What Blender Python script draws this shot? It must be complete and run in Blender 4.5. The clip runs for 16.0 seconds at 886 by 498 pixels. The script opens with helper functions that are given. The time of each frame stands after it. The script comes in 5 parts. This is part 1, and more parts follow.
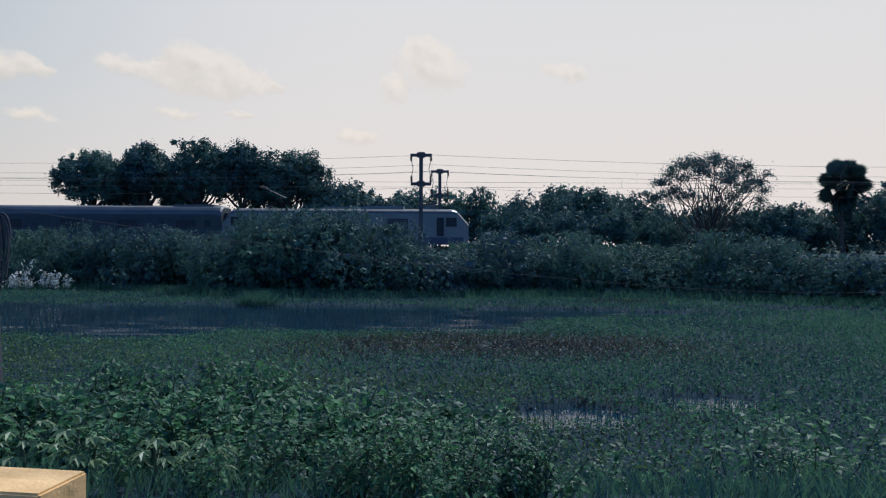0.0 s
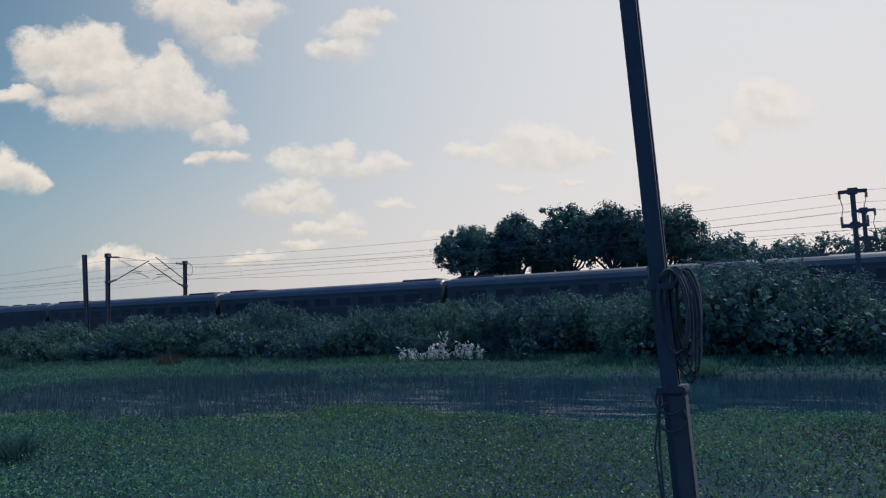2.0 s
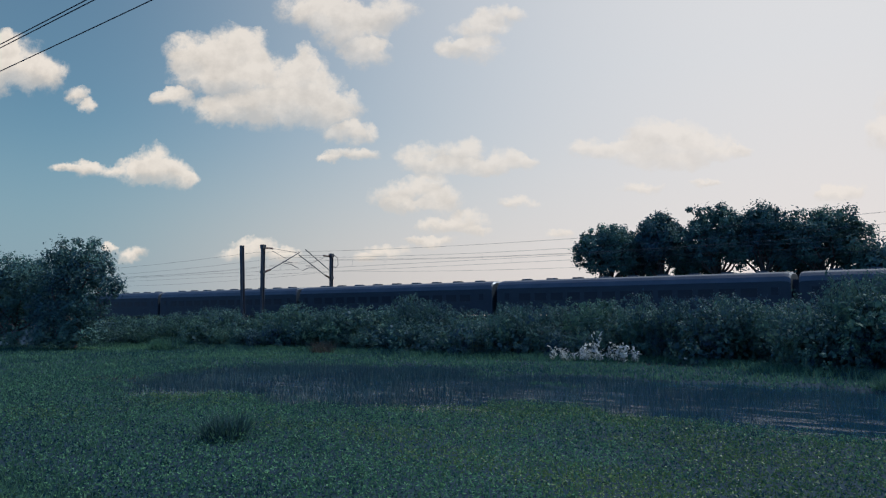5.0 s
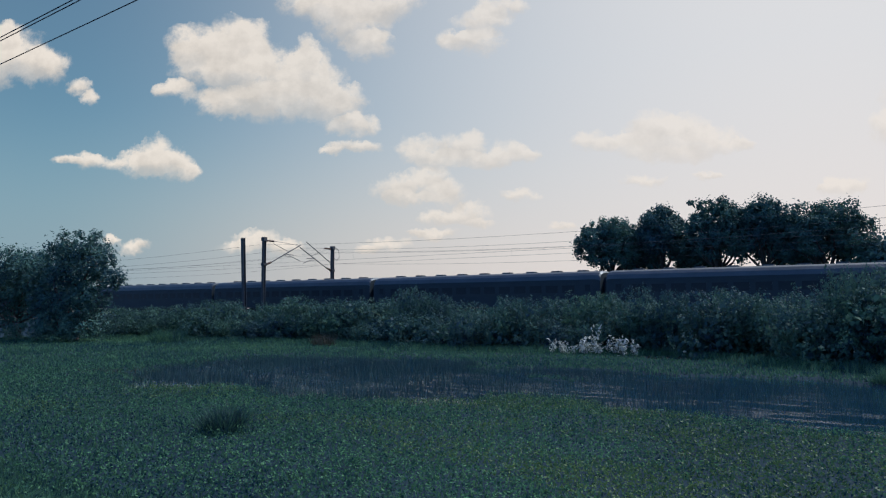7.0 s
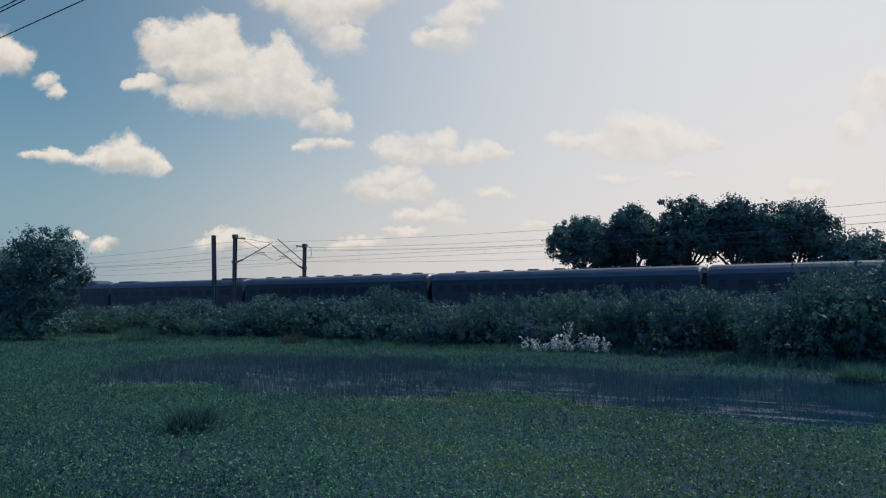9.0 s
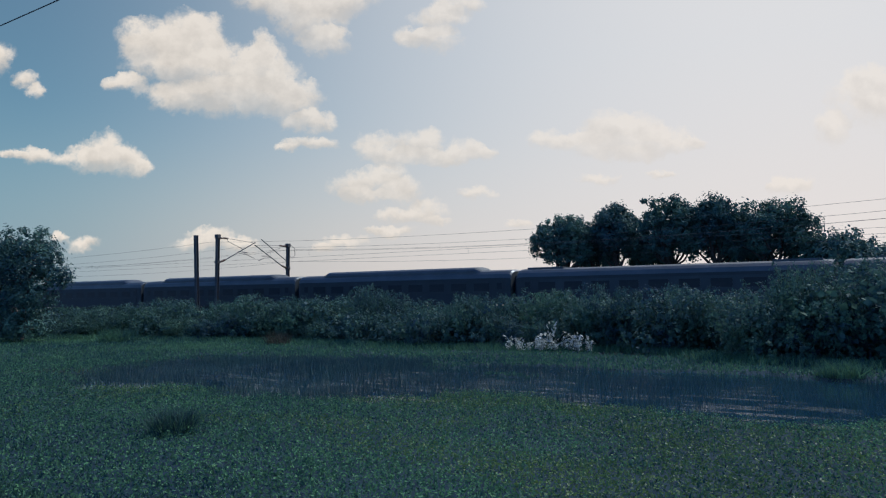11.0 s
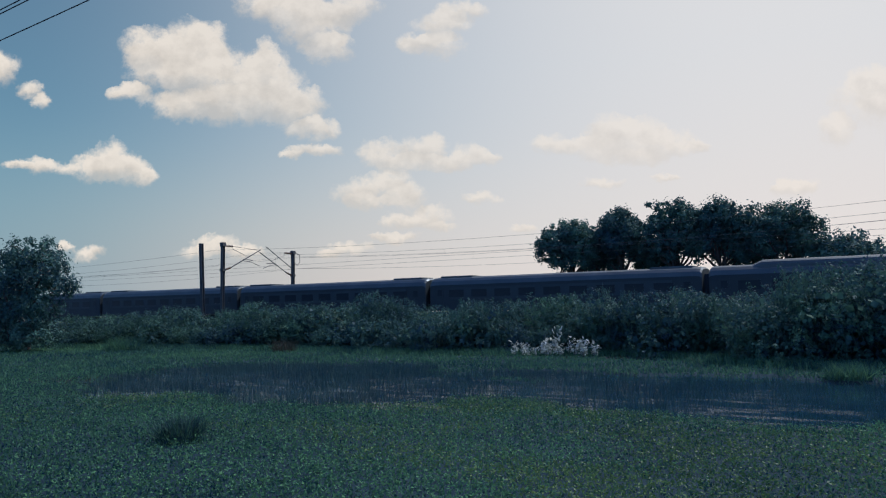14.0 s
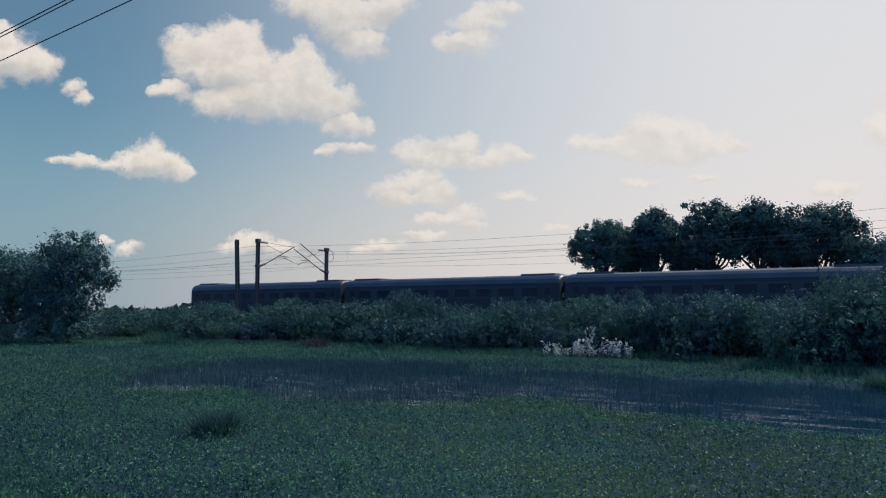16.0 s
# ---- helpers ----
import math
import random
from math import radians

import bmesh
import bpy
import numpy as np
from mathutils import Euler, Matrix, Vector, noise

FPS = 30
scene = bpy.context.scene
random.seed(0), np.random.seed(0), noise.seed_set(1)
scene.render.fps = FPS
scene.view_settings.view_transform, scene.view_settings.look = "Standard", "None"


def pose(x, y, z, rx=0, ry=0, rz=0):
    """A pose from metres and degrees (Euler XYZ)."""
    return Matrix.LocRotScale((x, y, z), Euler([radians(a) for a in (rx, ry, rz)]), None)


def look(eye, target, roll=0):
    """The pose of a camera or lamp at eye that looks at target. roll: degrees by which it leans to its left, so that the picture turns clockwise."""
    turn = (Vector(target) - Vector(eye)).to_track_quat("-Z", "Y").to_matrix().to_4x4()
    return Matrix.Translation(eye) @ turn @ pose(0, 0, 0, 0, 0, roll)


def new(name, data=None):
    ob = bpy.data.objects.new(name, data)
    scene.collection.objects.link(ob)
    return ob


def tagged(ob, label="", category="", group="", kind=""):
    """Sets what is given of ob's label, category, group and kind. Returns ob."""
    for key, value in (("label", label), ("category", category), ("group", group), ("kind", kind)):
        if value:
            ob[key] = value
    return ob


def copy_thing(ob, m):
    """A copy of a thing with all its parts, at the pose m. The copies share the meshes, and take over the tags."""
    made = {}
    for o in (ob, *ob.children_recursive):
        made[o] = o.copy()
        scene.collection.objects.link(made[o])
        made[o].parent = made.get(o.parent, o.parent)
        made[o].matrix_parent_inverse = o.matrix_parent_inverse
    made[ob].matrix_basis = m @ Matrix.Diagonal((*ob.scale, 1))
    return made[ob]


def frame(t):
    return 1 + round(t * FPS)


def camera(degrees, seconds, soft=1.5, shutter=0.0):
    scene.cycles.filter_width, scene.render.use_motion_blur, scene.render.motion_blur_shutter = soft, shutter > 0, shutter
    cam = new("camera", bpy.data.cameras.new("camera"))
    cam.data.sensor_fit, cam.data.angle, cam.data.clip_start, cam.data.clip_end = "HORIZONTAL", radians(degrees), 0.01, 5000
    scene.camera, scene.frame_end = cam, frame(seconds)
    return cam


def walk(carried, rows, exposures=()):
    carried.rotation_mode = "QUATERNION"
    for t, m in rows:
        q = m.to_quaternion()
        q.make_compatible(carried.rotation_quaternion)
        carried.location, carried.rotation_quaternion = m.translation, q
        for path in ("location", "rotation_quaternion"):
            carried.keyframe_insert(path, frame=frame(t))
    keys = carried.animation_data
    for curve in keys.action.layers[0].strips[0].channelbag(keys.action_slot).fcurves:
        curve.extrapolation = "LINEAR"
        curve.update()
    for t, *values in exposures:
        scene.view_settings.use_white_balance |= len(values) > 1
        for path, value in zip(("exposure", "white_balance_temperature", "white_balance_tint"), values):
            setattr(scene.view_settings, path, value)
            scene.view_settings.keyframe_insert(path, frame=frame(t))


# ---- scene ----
cam = camera(60.9, 16.0, soft=1.2, shutter=0.012)
PATH = [
    (0, (-2.832, -0.737, 2.842), (-2.913, 1.262, 2.833), 0.3),
    (0.5, (-4.089, 0.275, 2.714), (-4.268, 2.267, 2.741), 0.2),
    (1, (-5.382, 1.101, 2.752), (-5.606, 3.087, 2.827), -0.6),
    (1.5, (-6.756, 1.977, 2.807), (-7.312, 3.893, 2.953), -1.6),
    (1.8, (-7.231, 1.664, 2.859), (-8.002, 3.502, 3.018), -1.6),
    (2, (-7.696, 1.793, 2.904), (-8.615, 3.562, 3.078), -2.3),
    (2.5, (-8.453, 1.587, 2.92), (-9.615, 3.203, 3.119), -3.8),
    (3, (-9.089, 1.296, 2.935), (-10.273, 2.895, 3.144), -3.9),
    (3.5, (-9.424, 1.182, 2.907), (-10.613, 2.778, 3.111), -3.5),
    (4, (-9.442, 1.121, 2.907), (-10.632, 2.717, 3.095), -0.5),
    (6.5, (-9.352, 1.226, 2.921), (-10.551, 2.82, 3.077), -0.2),
    (7, (-9.292, 1.171, 2.931), (-10.492, 2.763, 3.086), -0.1),
    (7.5, (-9.281, 1.175, 2.916), (-10.474, 2.773, 3.07), -0.1),
    (8, (-9.296, 1.203, 2.923), (-10.479, 2.808, 3.076), -0.1),
    (8.5, (-9.283, 1.207, 2.926), (-10.443, 2.829, 3.078), -0.0),
    (9, (-9.288, 1.236, 2.919), (-10.431, 2.87, 3.069), -0.1),
    (11.5, (-9.299, 1.247, 2.936), (-10.404, 2.907, 3.083), -0.4),
    (12, (-9.287, 1.23, 2.936), (-10.399, 2.886, 3.081), -0.7),
    (12.5, (-9.268, 1.215, 2.932), (-10.381, 2.87, 3.077), -0.7),
    (13, (-9.264, 1.224, 2.945), (-10.38, 2.878, 3.091), -0.8),
    (13.5, (-9.266, 1.209, 2.944), (-10.382, 2.86, 3.102), -0.9),
    (14, (-9.273, 1.222, 2.937), (-10.391, 2.873, 3.1), -0.9),
    (14.5, (-9.254, 1.217, 2.948), (-10.373, 2.866, 3.107), -0.8),
    (15, (-9.291, 1.22, 2.937), (-10.414, 2.868, 3.095), -0.4),
    (15.2, (-9.272, 1.213, 2.953), (-10.410, 2.851, 3.113), -0.2),
    (15.4, (-9.272, 1.213, 2.953), (-10.447, 2.824, 3.113), 0.0),
    (15.5, (-9.291, 1.193, 2.954), (-10.484, 2.79, 3.111), -0.1),
    (15.6, (-9.272, 1.213, 2.953), (-10.478, 2.801, 3.113), 0.0),
    (15.8, (-9.272, 1.213, 2.953), (-10.485, 2.796, 3.113), 0.0),
    (16, (-9.272, 1.213, 2.953), (-10.461, 2.814, 3.113), 0.0),
]
walk(cam, [(t, look(e, g, r)) for t, e, g, r in PATH], [(0.0, 0.1, 5550, 8.0), (16.0, 0.1, 5550, 8.0)])

# ---- light ----
SUN_AZ, SUN_EL = 24.0, 50.0          # degrees clockwise from +y, and above the horizon
world = bpy.data.worlds.new("sky")
scene.world = world
world.use_nodes = True
wn, wl = world.node_tree.nodes, world.node_tree.links


def sky_world():
    """Hazy afternoon sky with scattered cumulus, each cloud a heap of soft billows."""
    wn.clear()
    out = wn.new("ShaderNodeOutputWorld")
    back = wn.new("ShaderNodeBackground")
    back.inputs["Strength"].default_value = 0.085
    sky = wn.new("ShaderNodeTexSky")
    sky.sky_type, sky.sun_disc = "NISHITA", False
    sky.sun_elevation, sky.sun_rotation = radians(SUN_EL), radians(SUN_AZ)
    sky.air_density, sky.dust_density, sky.ozone_density = 1.0, 0.7, 1.2
    tc = wn.new("ShaderNodeTexCoord")

    def dot(v, const):
        n = wn.new("ShaderNodeVectorMath")
        n.operation = "DOT_PRODUCT"
        wl.new(v, n.inputs[0])
        n.inputs[1].default_value = const
        return n.outputs["Value"]

    def calc(op, a, b=None, clamp=False):
        n = wn.new("ShaderNodeMath")
        n.operation, n.use_clamp = op, clamp
        for i, v in enumerate((a, b)):
            if v is None:
                continue
            if isinstance(v, (int, float)):
                n.inputs[i].default_value = v
            else:
                wl.new(v, n.inputs[i])
        return n.outputs[0]

    yaw = radians(35)
    way = tc.outputs["Generated"]
    ahead = calc("MAXIMUM", dot(way, (-math.sin(yaw), math.cos(yaw), 0)), 0.02)
    u = calc("DIVIDE", dot(way, (math.cos(yaw), math.sin(yaw), 0)), ahead)
    v = calc("DIVIDE", dot(way, (0, 0, 1)), ahead)
    uv = wn.new("ShaderNodeCombineXYZ")
    wl.new(u, uv.inputs[0]), wl.new(v, uv.inputs[1])

    def noise_of(vec, scale, detail, rough):
        n = wn.new("ShaderNodeTexNoise")
        n.inputs["Scale"].default_value, n.inputs["Detail"].default_value = scale, detail
        n.inputs["Roughness"].default_value = rough
        wl.new(vec, n.inputs["Vector"])
        return n

    warp = noise_of(uv.outputs[0], 24, 9, 0.66)
    off = wn.new("ShaderNodeVectorMath")
    off.operation = "MULTIPLY_ADD"
    wl.new(warp.outputs["Color"], off.inputs[0])
    off.inputs[1].default_value, off.inputs[2].default_value = (0.046, 0.04, 0), (-0.023, -0.02, 0)
    add = wn.new("ShaderNodeVectorMath")
    wl.new(uv.outputs[0], add.inputs[0]), wl.new(off.outputs[0], add.inputs[1])
    place = add.outputs[0]
    total = lift = None
    for heap in HIGH_CLOUDS + MIDDLE_CLOUDS + LOW_CLOUDS:
        for cu, cv, ru, rv in heap:
            m = wn.new("ShaderNodeVectorMath")
            m.operation = "MULTIPLY_ADD"
            wl.new(place, m.inputs[0])
            su, sv = 0.85 / ru, 0.85 / rv
            m.inputs[1].default_value, m.inputs[2].default_value = (su, sv, 0), (-cu * su, -cv * sv, 0)
            d = wn.new("ShaderNodeVectorMath")
            d.operation = "DOT_PRODUCT"
            wl.new(m.outputs[0], d.inputs[0]), wl.new(m.outputs[0], d.inputs[1])
            part_of = calc("SUBTRACT", 1.0, d.outputs["Value"], True)
            total = part_of if total is None else calc("ADD", total, part_of)
            high = calc("MULTIPLY", dot(m.outputs[0], (0, 1, 0)), part_of)
            lift = high if lift is None else calc("ADD", lift, high)
    fluff = noise_of(uv.outputs[0], 34, 10, 0.66)
    lift = calc("DIVIDE", lift, calc("MAXIMUM", total, 0.05))
    total = calc("ADD", calc("MINIMUM", total, 1.15), calc("MULTIPLY", lift, 0.22))
    total = calc("MAXIMUM", total, 0.0)
    body = calc("ADD", total, calc("MULTIPLY", calc("MULTIPLY", calc("SUBTRACT", fluff.outputs["Fac"], 0.5), 1.9), calc("MULTIPLY", total, 4.0, True)))
    ramp = wn.new("ShaderNodeMapRange")
    ramp.interpolation_type = "SMOOTHSTEP"
    ramp.inputs["From Min"].default_value, ramp.inputs["From Max"].default_value = 0.1, 1.0
    wl.new(body, ramp.inputs["Value"])
    front = calc("GREATER_THAN", dot(way, (-math.sin(yaw), math.cos(yaw), 0)), 0.15)
    # the undersides thin out into the haze
    thin = calc("MINIMUM", calc("MAXIMUM", calc("ADD", calc("MULTIPLY", lift, 0.8), 0.92), 0.4), 0.94)
    mask = calc("MULTIPLY", calc("MULTIPLY", ramp.outputs[0], front), thin)
    # thick cores are a little greyer than the sunlit rims
    core = wn.new("ShaderNodeMapRange")
    core.inputs["From Min"].default_value, core.inputs["From Max"].default_value = 0.6, 1.5
    core.inputs["To Min"].default_value, core.inputs["To Max"].default_value = 1.04, 0.78
    # billows catch the light from above and from the sun's side
    aside = wn.new("ShaderNodeVectorMath")
    wl.new(uv.outputs[0], aside.inputs[0])
    aside.inputs[1].default_value = (0.012, 0.012, 0)
    lump, lump_up = noise_of(uv.outputs[0], 21, 7, 0.6), noise_of(aside.outputs[0], 21, 7, 0.6)
    relief = calc("MULTIPLY", calc("SUBTRACT", lump.outputs["Fac"], lump_up.outputs["Fac"]), 2.2)
    wl.new(calc("SUBTRACT", calc("SUBTRACT", 1.0, lift), relief), core.inputs["Value"])
    cloud = wn.new("ShaderNodeVectorMath")
    cloud.operation = "SCALE"
    cloud.inputs[0].default_value = CLOUD_LIGHT
    wl.new(core.outputs[0], cloud.inputs["Scale"])
    mix = wn.new("ShaderNodeMix")
    mix.data_type = "RGBA"
    # milky haze thickens towards the sun's side of the sky
    flat = wn.new("ShaderNodeVectorMath")
    flat.operation = "MULTIPLY"
    wl.new(way, flat.inputs[0])
    flat.inputs[1].default_value = (1, 1, 0)
    level = wn.new("ShaderNodeVectorMath")
    level.operation = "NORMALIZE"
    wl.new(flat.outputs[0], level.inputs[0])
    veil = wn.new("ShaderNodeMapRange")
    veil.interpolation_type = "SMOOTHSTEP"
    veil.inputs["To Min"].default_value = 0.06
    veil.inputs["From Min"].default_value, veil.inputs["From Max"].default_value, veil.inputs["To Max"].default_value = 0.0, 0.88, 0.95
    wl.new(dot(level.outputs[0], (math.sin(radians(SUN_AZ)), math.cos(radians(SUN_AZ)), 0)), veil.inputs["Value"])
    hazy = wn.new("ShaderNodeMix")
    hazy.data_type = "RGBA"
    # and lies along the whole horizon
    low = wn.new("ShaderNodeMapRange")
    low.interpolation_type = "SMOOTHSTEP"
    low.inputs["From Min"].default_value, low.inputs["From Max"].default_value = 0.02, 0.26
    low.inputs["To Min"].default_value, low.inputs["To Max"].default_value = 1.0, 0.0
    wl.new(dot(way, (0, 0, 1)), low.inputs["Value"])
    toward = wn.new("ShaderNodeMapRange")
    toward.interpolation_type = "SMOOTHSTEP"
    toward.inputs["From Min"].default_value, toward.inputs["From Max"].default_value = -0.05, 0.5
    toward.inputs["To Min"].default_value, toward.inputs["To Max"].default_value = 0.0, 1.0
    wl.new(dot(level.outputs[0], (math.sin(radians(SUN_AZ)), math.cos(radians(SUN_AZ)), 0)), toward.inputs["Value"])
    dusty = wn.new("ShaderNodeMix")
    dusty.data_type = "RGBA"
    rim = wn.new("ShaderNodeMix")
    rim.data_type = "RGBA"
    rim.inputs["A"].default_value, rim.inputs["B"].default_value = (*HORIZON_AWAY, 1), (*HORIZON_SUN, 1)
    wl.new(toward.outputs[0], rim.inputs["Factor"])
    wl.new(rim.outputs["Result"], dusty.inputs["B"])
    wl.new(calc("MULTIPLY", low.outputs[0], 0.9), dusty.inputs["Factor"])
    wl.new(veil.outputs[0], hazy.inputs["Factor"])
    clear = wn.new("ShaderNodeVectorMath")
    clear.operation = "MULTIPLY"
    wl.new(sky.outputs[0], clear.inputs[0])
    # added fill: the unseen sky overhead and behind is brightened blue to lift shade
    deep = wn.new("ShaderNodeMix")
    deep.data_type = "RGBA"
    deep.inputs["A"].default_value, deep.inputs["B"].default_value = (*CLEAR_TINT, 1), (*FILL_TINT, 1)
    overhead = calc("MULTIPLY", calc("SUBTRACT", dot(way, (0, 0, 1)), 0.42), 3.5, True)
    behind = calc("MULTIPLY", calc("SUBTRACT", dot(way, (0.2, -0.98, 0)), 0.0), 3.0, True)
    wl.new(calc("MAXIMUM", overhead, behind), deep.inputs["Factor"])
    wl.new(deep.outputs["Result"], clear.inputs[1])
    wl.new(clear.outputs[0], dusty.inputs["A"])
    wl.new(dusty.outputs["Result"], hazy.inputs["A"])
    tone = wn.new("ShaderNodeMix")
    tone.data_type = "RGBA"
    wl.new(calc("MULTIPLY", dot(way, (0, 0, 1)), 3.2, True), tone.inputs["Factor"])
    tone.inputs["A"].default_value, tone.inputs["B"].default_value = (*HAZE_LOW, 1), (*HAZE_HIGH, 1)
    wl.new(tone.outputs["Result"], hazy.inputs["B"])
    wl.new(calc("MULTIPLY", mask, calc("SUBTRACT", 1.0, calc("MULTIPLY", veil.outputs[0], 0.5))), mix.inputs["Factor"])
    wl.new(hazy.outputs["Result"], mix.inputs["A"])
    wl.new(cloud.outputs[0], mix.inputs["B"])
    wl.new(mix.outputs["Result"], back.inputs["Color"])
    wl.new(back.outputs[0], out.inputs["Surface"])


CLOUD_LIGHT = (10.3, 8.35, 6.3)
CLEAR_TINT = (0.62, 0.83, 0.72)
FILL_TINT = (0.9, 1.45, 2.1)
HAZE_LOW, HAZE_HIGH = (9.75, 7.95, 6.5), (9.1, 8.05, 7.0)
HORIZON_AWAY, HORIZON_SUN = (2.75, 3.6, 3.9), (5.8, 4.85, 4.15)
HIGH_CLOUDS = (
    [(-0.383, 0.360, 0.038, 0.030), (-0.328, 0.367, 0.033, 0.032), (-0.297, 0.365, 0.030, 0.027), (-0.351, 0.328, 0.059, 0.040), (-0.288, 0.319, 0.066, 0.044), (-0.222, 0.342, 0.020, 0.029), (-0.214, 0.303, 0.046, 0.047), (-0.179, 0.271, 0.046, 0.033), (-0.264, 0.276, 0.073, 0.031), (-0.334, 0.280, 0.054, 0.020), (-0.405, 0.297, 0.031, 0.014), (-0.156, 0.243, 0.035, 0.017)],
    [(-0.204, 0.417, 0.062, 0.032), (-0.157, 0.389, 0.054, 0.036), (-0.133, 0.357, 0.035, 0.022), (-0.103, 0.412, 0.046, 0.024)],
    [(0.021, 0.386, 0.038, 0.021), (0.009, 0.357, 0.042, 0.020), (-0.018, 0.363, 0.027, 0.014), (0.044, 0.406, 0.038, 0.013)],
)
MIDDLE_CLOUDS = (
    [(-0.627, 0.347, 0.048, 0.040), (-0.587, 0.331, 0.038, 0.032), (-0.645, 0.379, 0.024, 0.019), (-0.537, 0.304, 0.02, 0.012), (-0.522, 0.288, 0.012, 0.012), (-0.675, 0.340, 0.048, 0.048)],
    [(-0.429, 0.207, 0.033, 0.025), (-0.406, 0.191, 0.037, 0.023), (-0.456, 0.195, 0.031, 0.019), (-0.511, 0.197, 0.039, 0.012), (-0.378, 0.181, 0.020, 0.014), (-0.550, 0.199, 0.023, 0.006)],
    [(-0.163, 0.215, 0.031, 0.012), (-0.136, 0.212, 0.023, 0.011), (-0.186, 0.210, 0.017, 0.006)],
    [(-0.064, 0.209, 0.035, 0.022), (-0.007, 0.214, 0.035, 0.023), (-0.018, 0.196, 0.053, 0.014), (0.058, 0.207, 0.027, 0.015), (0.084, 0.203, 0.018, 0.011), (0.027, 0.196, 0.038, 0.014)],
    [(-0.102, 0.158, 0.032, 0.020), (-0.056, 0.169, 0.033, 0.020), (-0.030, 0.150, 0.029, 0.020), (-0.079, 0.147, 0.038, 0.011), (-0.003, 0.123, 0.030, 0.017), (-0.041, 0.120, 0.030, 0.012), (0.012, 0.112, 0.023, 0.009)],
)
LOW_CLOUDS = (
    [(0.246, 0.232, 0.039, 0.031), (0.284, 0.224, 0.043, 0.031), (0.216, 0.213, 0.045, 0.018), (0.163, 0.220, 0.033, 0.015), (0.328, 0.220, 0.037, 0.018), (0.365, 0.216, 0.018, 0.008), (0.268, 0.201, 0.052, 0.015)],
    [(-0.109, 0.084, 0.030, 0.012), (-0.139, 0.078, 0.020, 0.008), (-0.041, 0.097, 0.027, 0.009), (-0.071, 0.099, 0.017, 0.006)],
    [(-0.284, 0.090, 0.037, 0.014), (-0.307, 0.079, 0.031, 0.012), (-0.246, 0.079, 0.030, 0.012), (-0.453, 0.080, 0.028, 0.011), (-0.484, 0.091, 0.012, 0.006)],
    [(0.489, 0.154, 0.032, 0.014), (0.230, 0.164, 0.030, 0.009), (0.065, 0.150, 0.027, 0.009), (0.124, 0.104, 0.022, 0.008)],
    [(0.551, 0.233, 0.029, 0.026), (0.319, 0.174, 0.022, 0.006)],
    [(0.620, 0.269, 0.075, 0.040), (0.615, 0.303, 0.047, 0.022), (0.493, 0.160, 0.032, 0.012), (0.894, 0.304, 0.061, 0.020)],
)
sky_world()
sun = new("sun", bpy.data.lights.new("sun", "SUN"))
sun.data.energy, sun.data.angle, sun.data.color = 3.2, radians(0.6), (1.0, 0.95, 0.87)
sa, se = radians(SUN_AZ), radians(SUN_EL)
sun.matrix_world = look((math.sin(sa) * math.cos(se) * 90, math.cos(sa) * math.cos(se) * 90, math.sin(se) * 90), (0, 0, 0))

# ---- materials ----


